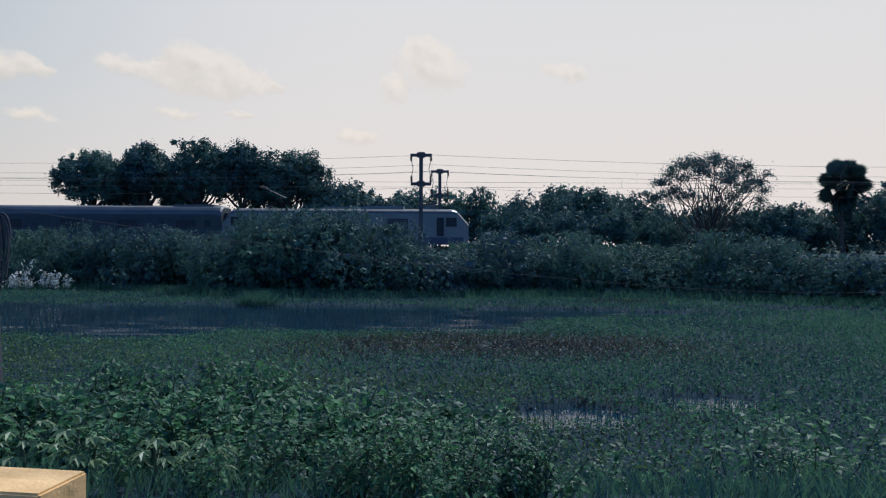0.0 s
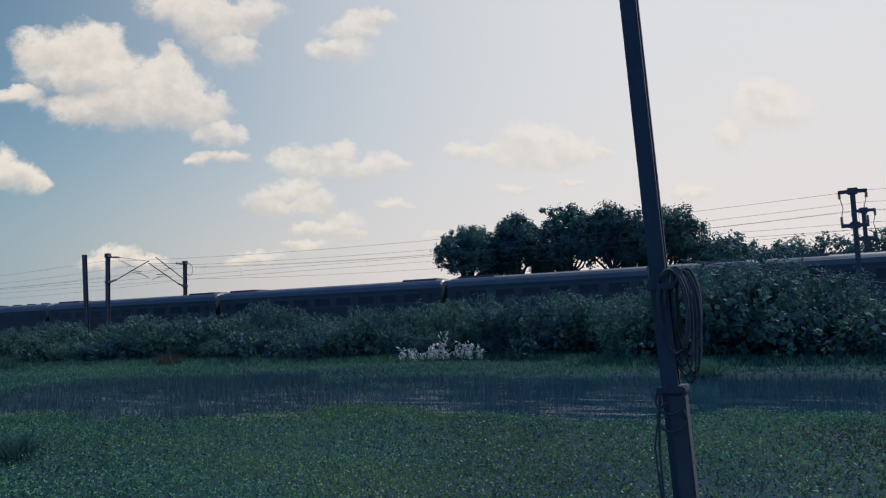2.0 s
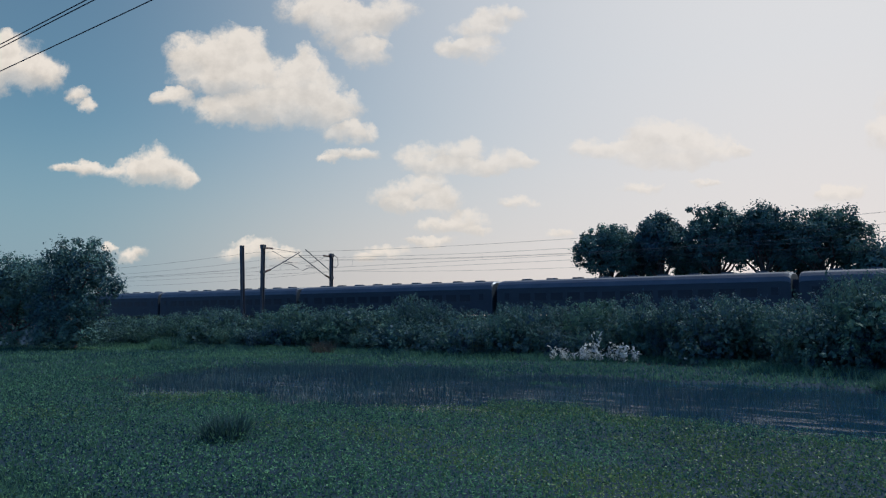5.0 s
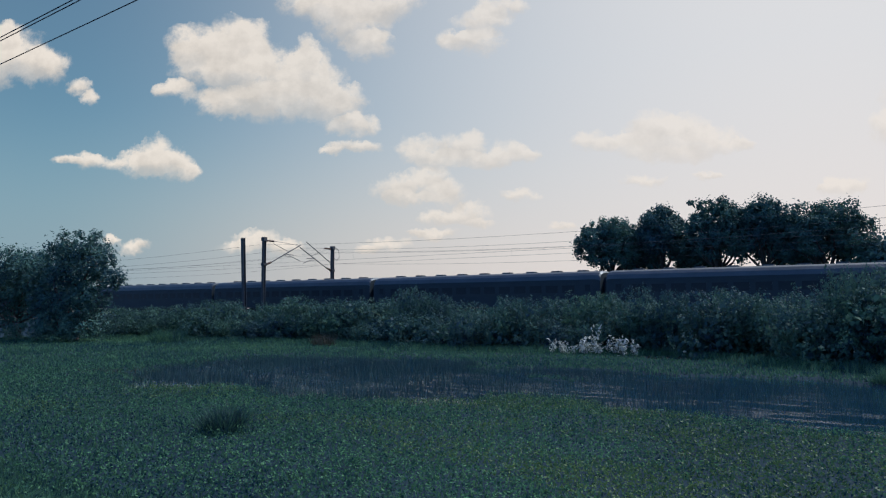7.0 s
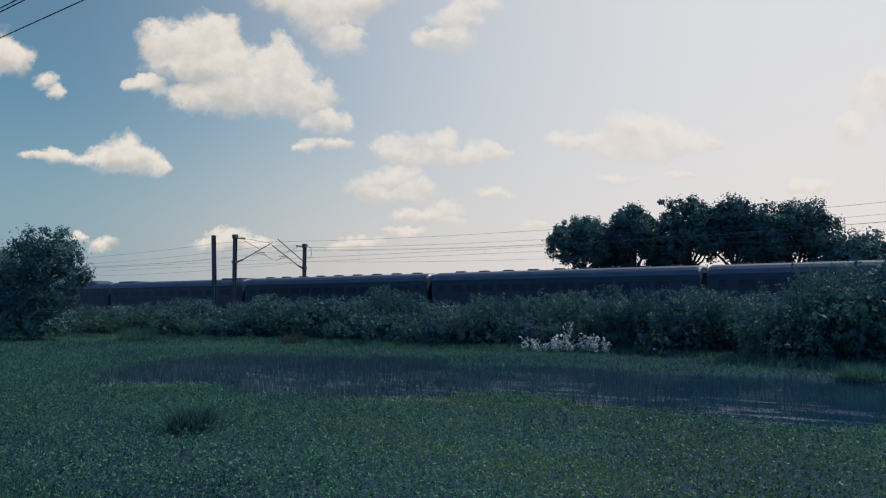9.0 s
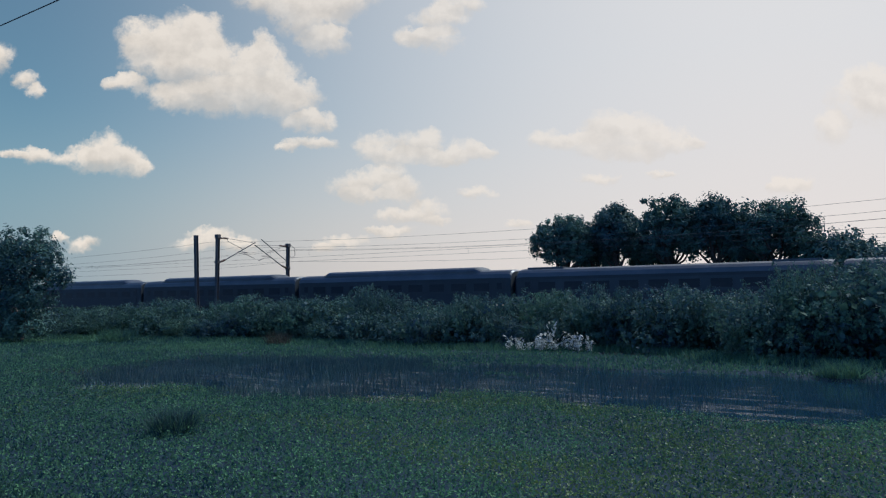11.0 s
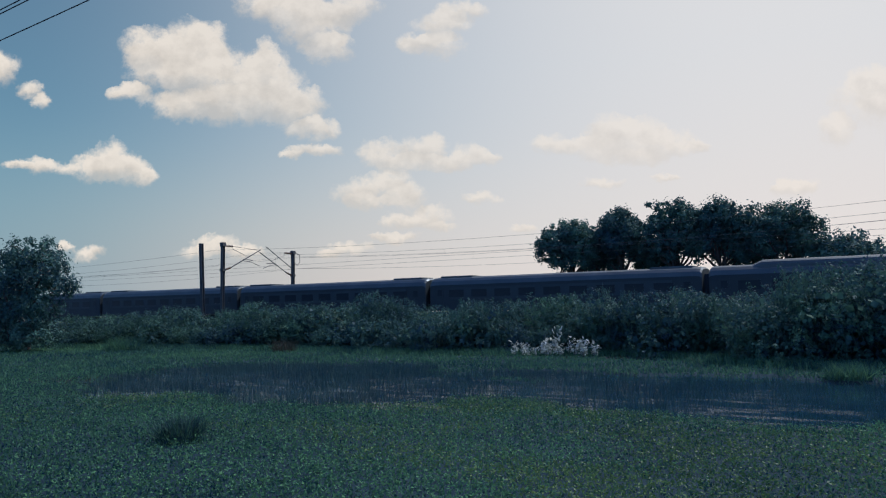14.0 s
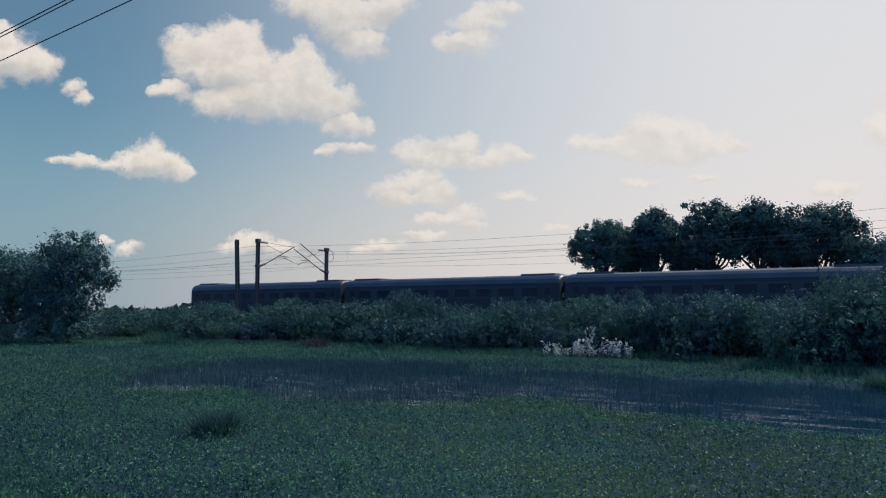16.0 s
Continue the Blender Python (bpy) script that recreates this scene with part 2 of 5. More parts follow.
def material(name, low, high, rough=0.7, scale=6.0, fine=60.0, metal=0.0, bump=0.2, island=0.0, through_leaf=0.0, spec=0.5, per_object=0.0):
    """Two colours mixed by coarse and fine noise, with relief; island: spread from piece to piece; through_leaf: light let through."""
    mat = bpy.data.materials.new(name)
    mat.use_nodes = True
    n, l = mat.node_tree.nodes, mat.node_tree.links
    bsdf = n["Principled BSDF"]
    bsdf.inputs["Roughness"].default_value, bsdf.inputs["Metallic"].default_value = rough, metal
    bsdf.inputs["Specular IOR Level"].default_value = spec
    tc = n.new("ShaderNodeTexCoord")
    big, small = n.new("ShaderNodeTexNoise"), n.new("ShaderNodeTexNoise")
    for tex, s in ((big, scale), (small, fine)):
        tex.inputs["Scale"].default_value, tex.inputs["Detail"].default_value = s, 4
        l.new(tc.outputs["Object"], tex.inputs["Vector"])
    mixed = n.new("ShaderNodeMath")
    mixed.operation = "MULTIPLY_ADD"
    l.new(small.outputs["Fac"], mixed.inputs[0])
    mixed.inputs[1].default_value = 0.5
    half = n.new("ShaderNodeMath")
    half.operation = "MULTIPLY_ADD"
    l.new(big.outputs["Fac"], half.inputs[0])
    half.inputs[1].default_value, half.inputs[2].default_value = 1.6, -0.55
    l.new(half.outputs[0], mixed.inputs[2])
    value = mixed.outputs[0]
    for amount, node, socket in ((island, "ShaderNodeNewGeometry", "Random Per Island"), (per_object, "ShaderNodeObjectInfo", "Random")):
        if amount:
            geo, more = n.new(node), n.new("ShaderNodeMath")
            more.operation = "MULTIPLY_ADD"
            l.new(geo.outputs[socket], more.inputs[0])
            more.inputs[1].default_value = amount
            shift = n.new("ShaderNodeMath")
            shift.operation = "SUBTRACT"
            l.new(value, shift.inputs[0])
            shift.inputs[1].default_value = amount / 2
            l.new(shift.outputs[0], more.inputs[2])
            value = more.outputs[0]
    ramp = n.new("ShaderNodeMix")
    ramp.data_type, ramp.clamp_factor = "RGBA", True
    ramp.inputs["A"].default_value, ramp.inputs["B"].default_value = (*low, 1), (*high, 1)
    l.new(value, ramp.inputs["Factor"])
    l.new(ramp.outputs["Result"], bsdf.inputs["Base Color"])
    if bump:
        b = n.new("ShaderNodeBump")
        b.inputs["Strength"].default_value, b.inputs["Distance"].default_value = bump, 0.02
        l.new(mixed.outputs[0], b.inputs["Height"])
        l.new(b.outputs[0], bsdf.inputs["Normal"])
    if through_leaf:
        tr, mx = n.new("ShaderNodeBsdfTranslucent"), n.new("ShaderNodeMixShader")
        l.new(ramp.outputs["Result"], tr.inputs["Color"])
        mx.inputs[0].default_value = through_leaf
        l.new(bsdf.outputs[0], mx.inputs[1]), l.new(tr.outputs[0], mx.inputs[2])
        l.new(mx.outputs[0], n["Material Output"].inputs["Surface"])
    return mat


M = {
    # the soil is navy to paint the shade seen between leaves
    "soil": material("shade_navy_soil", (0.009, 0.022, 0.036), (0.022, 0.042, 0.056), 0.95, 0.25, 7, bump=0.6, spec=0.1),
    # bluish low ends of the grass, leaf and reed colours imitate navy shade
    "grass": material("grass_blades", (0.017, 0.054, 0.072), (0.096, 0.2, 0.106), 0.58, 0.12, 1.5, bump=0, island=0.8, through_leaf=0.35, spec=0.06),
    "dry": material("dry_grass", (0.03, 0.038, 0.036), (0.076, 0.07, 0.048), 0.6, 0.3, 2, bump=0, island=0.5, through_leaf=0.2, spec=0.25),
    "creeper": material("creeper_leaves", (0.011, 0.036, 0.062), (0.108, 0.24, 0.116), 0.55, 0.15, 1.5, bump=0, island=1.1, through_leaf=0.32, spec=0.05),
    "creeper_fresh": material("fresh_creeper_leaves", (0.03, 0.08, 0.04), (0.12, 0.2, 0.07), 0.5, 0.15, 1.5, bump=0, island=0.9, through_leaf=0.35, spec=0.2),
    "reed": material("reeds", (0.014, 0.038, 0.056), (0.044, 0.098, 0.096), 0.58, 0.3, 3, bump=0, island=0.8, through_leaf=0.15, spec=0.25),
    "leaf": material("bush_leaves", (0.03, 0.062, 0.094), (0.086, 0.17, 0.116), 0.58, 0.3, 2.5, bump=0, island=0.5, through_leaf=0.3, per_object=0.45, spec=0.08),
    "leaf_tree": material("tree_leaves", (0.032, 0.07, 0.096), (0.086, 0.172, 0.128), 0.58, 0.25, 2, bump=0, island=0.5, through_leaf=0.22, per_object=0.3, spec=0.08),
    "weed": material("weed_leaves", (0.01, 0.044, 0.05), (0.088, 0.22, 0.09), 0.5, 1.0, 6, bump=0, island=0.9, through_leaf=0.34, per_object=0.3, spec=0.15),
    "star_leaf": material("star_leaves", (0.07, 0.15, 0.075), (0.19, 0.28, 0.13), 0.45, 3, 20, bump=0, island=0.6, through_leaf=0.35, spec=0.4),
    "plume": material("white_plumes", (0.26, 0.3, 0.29), (0.7, 0.72, 0.66), 0.7, 2, 9, bump=0, island=0.6, through_leaf=0.3),
    "stem": material("green_stems", (0.03, 0.06, 0.035), (0.07, 0.11, 0.06), 0.7, 5, 40),
    "bark": material("bark", (0.026, 0.024, 0.024), (0.08, 0.068, 0.058), 0.9, 3, 30, bump=0.8),
    "palm": material("palm_fronds", (0.014, 0.035, 0.035), (0.04, 0.075, 0.06), 0.58, 1, 8, bump=0, island=0.8, through_leaf=0.15, spec=0.25),
    "asphalt": material("asphalt", (0.035, 0.035, 0.037), (0.07, 0.068, 0.065), 0.9, 0.6, 90, bump=0.5),
    "ballast": material("ballast", (0.08, 0.07, 0.06), (0.24, 0.21, 0.18), 0.95, 3, 16, bump=1.0),
    "rail": material("rail_steel", (0.06, 0.04, 0.03), (0.16, 0.12, 0.1), 0.5, 3, 40, metal=0.7),
    "concrete_dark": material("dark_concrete", (0.026, 0.03, 0.038), (0.06, 0.066, 0.076), 0.85, 2.5, 40, bump=0.4),
    "steel": material("weathered_steel", (0.03, 0.034, 0.042), (0.075, 0.082, 0.095), 0.7, 3, 50, metal=0.2),
    "wire": material("wire", (0.03, 0.034, 0.042), (0.07, 0.076, 0.088), 0.85, 5, 50, bump=0, spec=0.2),
    "insulator": material("insulator_porcelain", (0.05, 0.028, 0.02), (0.12, 0.07, 0.05), 0.25, 8, 60, bump=0),
    "yellow": material("yellow_paint", (0.55, 0.33, 0.12), (0.85, 0.56, 0.26), 0.75, 6, 45, bump=0.5),
    # white paint given as grey: the body's shade is put into its colour
    "loco_shaded_white": material("loco_shaded_white", (0.085, 0.105, 0.118), (0.14, 0.165, 0.18), 0.45, 0.7, 14, bump=0.05),
    "loco_blue": material("loco_blue", (0.012, 0.022, 0.055), (0.03, 0.05, 0.11), 0.45, 0.7, 14, bump=0.05),
    "glass": material("dark_glass", (0.014, 0.02, 0.028), (0.026, 0.034, 0.044), 0.3, 1, 6, bump=0, spec=0.15),
    # coach sides carry the navy of their shaded face in the base colours
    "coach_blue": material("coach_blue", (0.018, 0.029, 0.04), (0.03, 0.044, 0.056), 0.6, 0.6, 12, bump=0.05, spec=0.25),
    "coach_shade_navy": material("coach_side_shade", (0.022, 0.031, 0.04), (0.034, 0.045, 0.055), 0.6, 0.6, 12, bump=0.05, spec=0.25),
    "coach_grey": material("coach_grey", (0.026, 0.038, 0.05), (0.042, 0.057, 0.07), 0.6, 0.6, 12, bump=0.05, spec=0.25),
    "roof": material("coach_roof", (0.034, 0.046, 0.06), (0.07, 0.086, 0.104), 0.45, 0.5, 10, metal=0.3, bump=0.05),
    "under": material("underframe", (0.016, 0.024, 0.038), (0.034, 0.046, 0.066), 0.8, 2, 20),
    "far_leaf": material("far_woods", (0.02, 0.05, 0.03), (0.06, 0.10, 0.05), 0.7, 0.06, 0.6, bump=0, island=0.6),
}
M["water"] = bpy.data.materials.new("pond_water")
M["water"].use_nodes = True
_n, _l = M["water"].node_tree.nodes, M["water"].node_tree.links
_p = _n["Principled BSDF"]
_p.inputs["Base Color"].default_value, _p.inputs["Roughness"].default_value, _p.inputs["IOR"].default_value = (0.008, 0.028, 0.05, 1), 0.05, 1.33
_t, _b, _c, _m, _r, _x = (_n.new("ShaderNode" + k) for k in ("TexNoise", "Bump", "TexCoord", "TexNoise", "MapRange", "Math"))
_t.inputs["Scale"].default_value, _t.inputs["Detail"].default_value = 12.0, 4
_m.inputs["Scale"].default_value, _m.inputs["Detail"].default_value = 1.1, 5
_r.inputs["From Min"].default_value, _r.inputs["From Max"].default_value = 0.51, 0.66
_r.inputs["To Min"].default_value, _r.inputs["To Max"].default_value = 0.04, 1.0
_x.operation = "MULTIPLY"
_b.inputs["Strength"].default_value, _b.inputs["Distance"].default_value = 0.28, 0.04
_k = _n.new("ShaderNodeMapping")
_k.inputs["Scale"].default_value = (0.4, 1.7, 1.0)
_l.new(_c.outputs["Object"], _k.inputs["Vector"])
_l.new(_k.outputs[0], _t.inputs["Vector"]), _l.new(_k.outputs[0], _m.inputs["Vector"])
_l.new(_m.outputs["Fac"], _r.inputs["Value"]), _l.new(_r.outputs[0], _x.inputs[0]), _l.new(_t.outputs["Fac"], _x.inputs[1])
_l.new(_x.outputs[0], _b.inputs["Height"]), _l.new(_b.outputs[0], _p.inputs["Normal"])

# ---- building blocks ----


def mesh_from(name, verts, faces, mats, smooth=False, index=None):
    """A mesh from arrays: verts (n, 3), faces (m, k)."""
    verts, faces = np.asarray(verts, np.float32), np.asarray(faces, np.int32)
    me = bpy.data.meshes.new(name)
    k = faces.shape[1]
    me.vertices.add(len(verts)), me.loops.add(faces.size), me.polygons.add(len(faces))
    me.vertices.foreach_set("co", verts.ravel())
    me.loops.foreach_set("vertex_index", faces.ravel())
    me.polygons.foreach_set("loop_start", np.arange(0, faces.size, k, dtype=np.int32))
    me.polygons.foreach_set("use_smooth", np.full(len(faces), smooth))
    if index is not None:
        me.polygons.foreach_set("material_index", np.asarray(index, np.int32))
    for m in mats if isinstance(mats, (list, tuple)) else [mats]:
        me.materials.append(m)
    me.update(calc_edges=True)
    me.validate()
    return me


def part(name, me, parent, label=""):
    ob = new(name, me)
    ob.parent = parent
    return tagged(ob, label)


def bm_mesh(name, bm, mat, smooth=False):
    me = bpy.data.meshes.new(name)
    for f in bm.faces:
        f.smooth = smooth
    bm.normal_update()
    bm.to_mesh(me)
    bm.free()
    me.materials.append(mat)
    return me


def box(bm, x0, x1, y0, y1, z0, z1, bevel=0.0):
    r = bmesh.ops.create_cube(bm, size=1.0)
    bmesh.ops.transform(bm, verts=r["verts"], matrix=Matrix.Translation(((x0 + x1) / 2, (y0 + y1) / 2, (z0 + z1) / 2)) @ Matrix.Diagonal((x1 - x0, y1 - y0, z1 - z0, 1)))
    if bevel:
        edges = {e for v in r["verts"] for e in v.link_edges}
        bmesh.ops.bevel(bm, geom=list(edges), offset=bevel, segments=2, affect="EDGES")


def box_mesh(name, mat, *dims, bevel=0.0):
    bm = bmesh.new()
    box(bm, *dims, bevel=bevel)
    return bm_mesh(name, bm, mat)


def tubes(paths, sides=6):
    """Verts and quads of tapered tubes: each path is (points, radii)."""
    vs, fs, base = [], [], 0
    ang = np.linspace(0, 2 * np.pi, sides, endpoint=False)
    for pts, rad in paths:
        pts = np.asarray(pts, float)
        tang = np.gradient(pts, axis=0)
        tang /= np.linalg.norm(tang, axis=1, keepdims=True) + 1e-9
        ref = np.where(np.abs(tang[:, 2:3]) > 0.9, [[1.0, 0, 0]], [[0, 0, 1.0]])
        a = np.cross(tang, ref)
        a /= np.linalg.norm(a, axis=1, keepdims=True) + 1e-9
        b = np.cross(tang, a)
        rad = np.broadcast_to(np.asarray(rad, float), (len(pts),))
        ring = pts[:, None] + rad[:, None, None] * (np.cos(ang)[None, :, None] * a[:, None] + np.sin(ang)[None, :, None] * b[:, None])
        vs.append(ring.reshape(-1, 3))
        i, j = np.meshgrid(np.arange(len(pts) - 1), np.arange(sides), indexing="ij")
        j2 = (j + 1) % sides
        fs.append(base + np.stack([i * sides + j, i * sides + j2, (i + 1) * sides + j2, (i + 1) * sides + j], -1).reshape(-1, 4))
        base += len(pts) * sides
    return np.concatenate(vs), np.concatenate(fs)


def tube_mesh(name, mat, paths, sides=6):
    v, f = tubes(paths, sides)
    return mesh_from(name, v, f, mat, True)


def unit(a):
    return a / (np.linalg.norm(a, axis=-1, keepdims=True) + 1e-9)


def leaf_quads(centres, size, rng, aspect=0.55, lift=0.2, droop=0.0, facing=None, loose=0.6):
    """Pointed leaves, one four-cornered blade at each centre; facing: the way out of the crown, to which they turn their faces."""
    n = len(centres)
    if facing is None:
        way = rng.normal(size=(n, 3))
        way[:, 2] = way[:, 2] * (1 - lift) + lift - droop
        way = unit(way)
        side = unit(np.cross(way, rng.normal(size=(n, 3))))
    else:
        out = unit(facing + rng.normal(size=(n, 3)) * loose + np.array((0, 0, lift)))
        way = unit(np.cross(out, rng.normal(size=(n, 3))))
        side = np.cross(out, way)
    s = np.broadcast_to(size, (n,))[:, None] * rng.uniform(0.65, 1.35, (n, 1))
    c = np.asarray(centres)
    wide = s * aspect / 2 * side
    v = np.stack([c - way * s / 2, c - way * s * 0.08 + wide, c + way * s / 2, c - way * s * 0.08 - wide], 1).reshape(-1, 3)
    return v, np.arange(4 * n).reshape(-1, 4)


def upright_blades(x, y, z, height, width, rng, lean=0.35):
    """Grass blades: slim triangles from the ground, leaning at random."""
    n = len(x)
    a = rng.uniform(0, 2 * np.pi, n)
    h = height * rng.uniform(0.5, 1.3, n)
    tip = rng.normal(0, lean, (n, 2)) * h[:, None]
    w = width * rng.uniform(0.7, 1.3, n) / 2
    dx, dy = np.cos(a) * w, np.sin(a) * w
    v = np.stack([np.stack([x - dx, y - dy, z], 1), np.stack([x + dx, y + dy, z], 1), np.stack([x + tip[:, 0], y + tip[:, 1], z + h], 1)], 1)
    return v.reshape(-1, 3), np.arange(3 * n).reshape(-1, 3)


def heaps(blobs, clusters, per, spread, rng, hollow=0.55):
    """Points in clusters over the outer shells of ellipsoids (x, y, z, rx, ry, rz), and the way out at each point."""
    b = np.asarray(blobs, float)
    weight = b[:, 3] * b[:, 5]
    pick = b[rng.choice(len(b), clusters, p=weight / weight.sum())]
    out = unit(rng.normal(size=(clusters, 3)))
    at = pick[:, :3] + out * pick[:, 3:] * rng.uniform(hollow, 1.04, (clusters, 1))
    ball = rng.normal(size=(clusters, per, 3))
    pts = at[:, None] + ball * spread * rng.uniform(0.5, 1.5, (clusters, 1, 1))
    face = unit(out / pick[:, 3:])[:, None] + 0.45 * ball
    return at, pts.reshape(-1, 3), unit(face).reshape(-1, 3)


def inner_points(blobs, count, rng, reach=0.7):
    """Points spread through the hearts of the ellipsoids."""
    b = np.asarray(blobs, float)
    weight = b[:, 3] * b[:, 4] * b[:, 5]
    pick = b[rng.choice(len(b), count, p=weight / weight.sum())]
    return pick[:, :3] + unit(rng.normal(size=(count, 3))) * pick[:, 3:] * reach * rng.uniform(0, 1, (count, 1)) ** 0.4


def wobble(x, y, seed=0):
    """Smooth uneven ground, about -1 to 1."""
    r = np.random.default_rng(seed)
    z = 0
    for k in range(7):
        a, f, p = r.uniform(0, 6.28), 0.12 * 1.6**k, r.uniform(0, 6.28)
        z = z + np.sin((x * math.cos(a) + y * math.sin(a)) * f + p + 1.3 * np.sin((y * math.cos(a) - x * math.sin(a)) * f * 0.7 + p)) / 1.35**k
    return z / 3.2


# the railway: bearing of the tracks and their distances from the origin, square to them
TRACK = radians(2.0)
AL, SQ = np.array([math.cos(TRACK), math.sin(TRACK)]), np.array([-math.sin(TRACK), math.cos(TRACK)])
FAR_TRACK, NEAR_TRACK, NEAR_MAST, FAR_MAST, RAIL = 59.3, 54.5, 51.7, 62.2, 1.86


def rail_place(s, q, z=0.0):
    return (s * AL[0] + q * SQ[0], s * AL[1] + q * SQ[1], z)


PONDS = ((-36, 25.5, 6.5, 8.0), (-29.5, 24.5, 7.0, 6.5), (-16.5, 27.3, 8.5, 6.2), (-8.5, 28.2, 8.0, 5.6), (0, 31.0, 6.0, 2.2), (-1.2, 11.8, 1.0, 0.9), (1.2, 13.0, 1.1, 0.7), (12.5, 34.0, 4.0, 0.8), (-24.5, 31.5, 4.5, 2.2))


def wetness(x, y):
    """Above 0 inside the ponds."""
    w = -9.0
    for cx, cy, rx, ry in PONDS:
        w = np.maximum(w, 1 - ((x - cx) / rx) ** 2 - ((y - cy) / ry) ** 2)
    return w + 0.4 * wobble(x * 3.1, y * 3.1, 5) + 0.5 * wobble(x * 4.0, y * 11.0, 6)


def ground_height(x, y):
    x, y = np.asarray(x, float), np.asarray(y, float)
    near = np.clip((np.hypot(x + 20, y - 30) - 200) / 200, 0, 1)
    z = 0.09 + 0.05 * wobble(x, y, 2) * (1 - near)
    dip = np.clip((wetness(x, y) + 0.3) * 2.2, 0, 1)
    z = z - 0.26 * dip * dip * (3 - 2 * dip)
    q = x * SQ[0] + y * SQ[1]
    bank = np.clip((q - 46.5) / 4.5, 0, 1) * np.clip((67.5 - q) / 4.5, 0, 1)
    z = np.where(bank > 0, np.maximum(z, 1.35 * bank * bank * (3 - 2 * bank) + 0.06 * wobble(x, y, 3)), z)
    road = np.clip((7.4 - y) / 4.2, 0, 1) * np.clip((y + 14) / 4.6, 0, 1)
    return np.where(road > 0, np.maximum(z, 1.42 * road * road * (3 - 2 * road) + 0.03 * wobble(x, y, 4)), z)


def spread_axis(lo, hi, step, reach):
    inner = np.arange(lo, hi + step, step)
    outer, d = [], step
    at = 0.0
    while at < reach:
        d *= 1.35
        at += d
        outer.append(at)
    outer = np.array(outer)
    return np.concatenate([lo - outer[::-1], inner, inner[-1] + outer])


def build_ground():
    xs, ys = spread_axis(-100, 40, 0.5, 2600), spread_axis(2, 70, 0.4, 2600)
    gx, gy = np.meshgrid(xs, ys, indexing="ij")
    v = np.stack([gx, gy, ground_height(gx, gy)], -1).reshape(-1, 3)
    i, j = np.meshgrid(np.arange(len(xs) - 1), np.arange(len(ys) - 1), indexing="ij")
    n = len(ys)
    f = np.stack([i * n + j, (i + 1) * n + j, (i + 1) * n + j + 1, i * n + j + 1], -1).reshape(-1, 4)
    tagged(new("ground", mesh_from("ground", v, f, M["soil"], True)), "wet green field with low rough growth and navy, shade-coloured soil", "ground", kind="structure")
    # one still sheet of water fills the hollows
    bm = bmesh.new()
    bmesh.ops.create_grid(bm, x_segments=1, y_segments=1, size=1)
    bmesh.ops.transform(bm, verts=bm.verts, matrix=Matrix.Translation((-15, 24, -0.01)) @ Matrix.Diagonal((36, 18, 1, 1)))
    tagged(new("water", bm_mesh("water", bm, M["water"])), "dark shallow marsh water standing among reeds", "water", kind="structure")
    # the road on its bank, under the camera
    tagged(new("road", box_mesh("road", M["asphalt"], -140, 120, -8.0, 1.6, 1.2, 1.49, bevel=0.02)), "grey asphalt road on a low bank", "road", kind="structure")


build_ground()

# ---- railway ----


def build_railway():
    long = 420
    for q in (NEAR_TRACK, FAR_TRACK):
        bm = bmesh.new()
        prof = ((-1.9, 1.25), (-1.35, 1.64), (1.35, 1.64), (1.9, 1.25))
        ends = [[bm.verts.new((s, w, z)) for w, z in prof] for s in (-long, long)]
        for a in range(4):
            b = (a + 1) % 4
            bm.faces.new((ends[0][a], ends[1][a], ends[1][b], ends[0][b]))
        bm.faces.new(ends[0][::-1]), bm.faces.new(ends[1])
        bed = tagged(new("ballast_bed", bm_mesh("ballast_bed", bm, M["ballast"])), "grey-brown stone ballast bed carrying steel rails", "track bed", "railway tracks", "structure")
        bed.matrix_world = Matrix.Translation(rail_place(0, q)) @ Matrix.Rotation(TRACK, 4, "Z")
        for w in (-0.84, 0.84):
            part("rail", box_mesh("rail", M["rail"], -long, long, w - 0.035, w + 0.035, 1.62, RAIL), bed, "worn steel rail")


build_railway()


def insulator_path(p0, p1, discs=6, r=0.075):
    """A ribbed rod from p0 to p1."""
    p0, p1 = np.array(p0, float), np.array(p1, float)
    k = discs * 2 + 1
    pts = p0 + (p1 - p0) * np.linspace(0, 1, k)[:, None]
    return pts, np.where(np.arange(k) % 2 == 1, r, r * 0.4)


def h_section(name, mat, height, wide=0.3, deep=0.3):
    bm = bmesh.new()
    w, d, k, e = wide / 2, deep / 2, 0.018, 0.03
    ring = [(-w, -d), (w, -d), (w, -d + e), (k, -d + e), (k, d - e), (w, d - e), (w, d), (-w, d), (-w, d - e), (-k, d - e), (-k, -d + e), (-w, -d + e)]
    low, top = [[bm.verts.new((x, y, z)) for x, y in ring] for z in (-0.4, height)]
    for i in range(12):
        j = (i + 1) % 12
        bm.faces.new((low[i], low[j], top[j], top[i]))
    bm.faces.new(top)
    return bm_mesh(name, bm, mat)


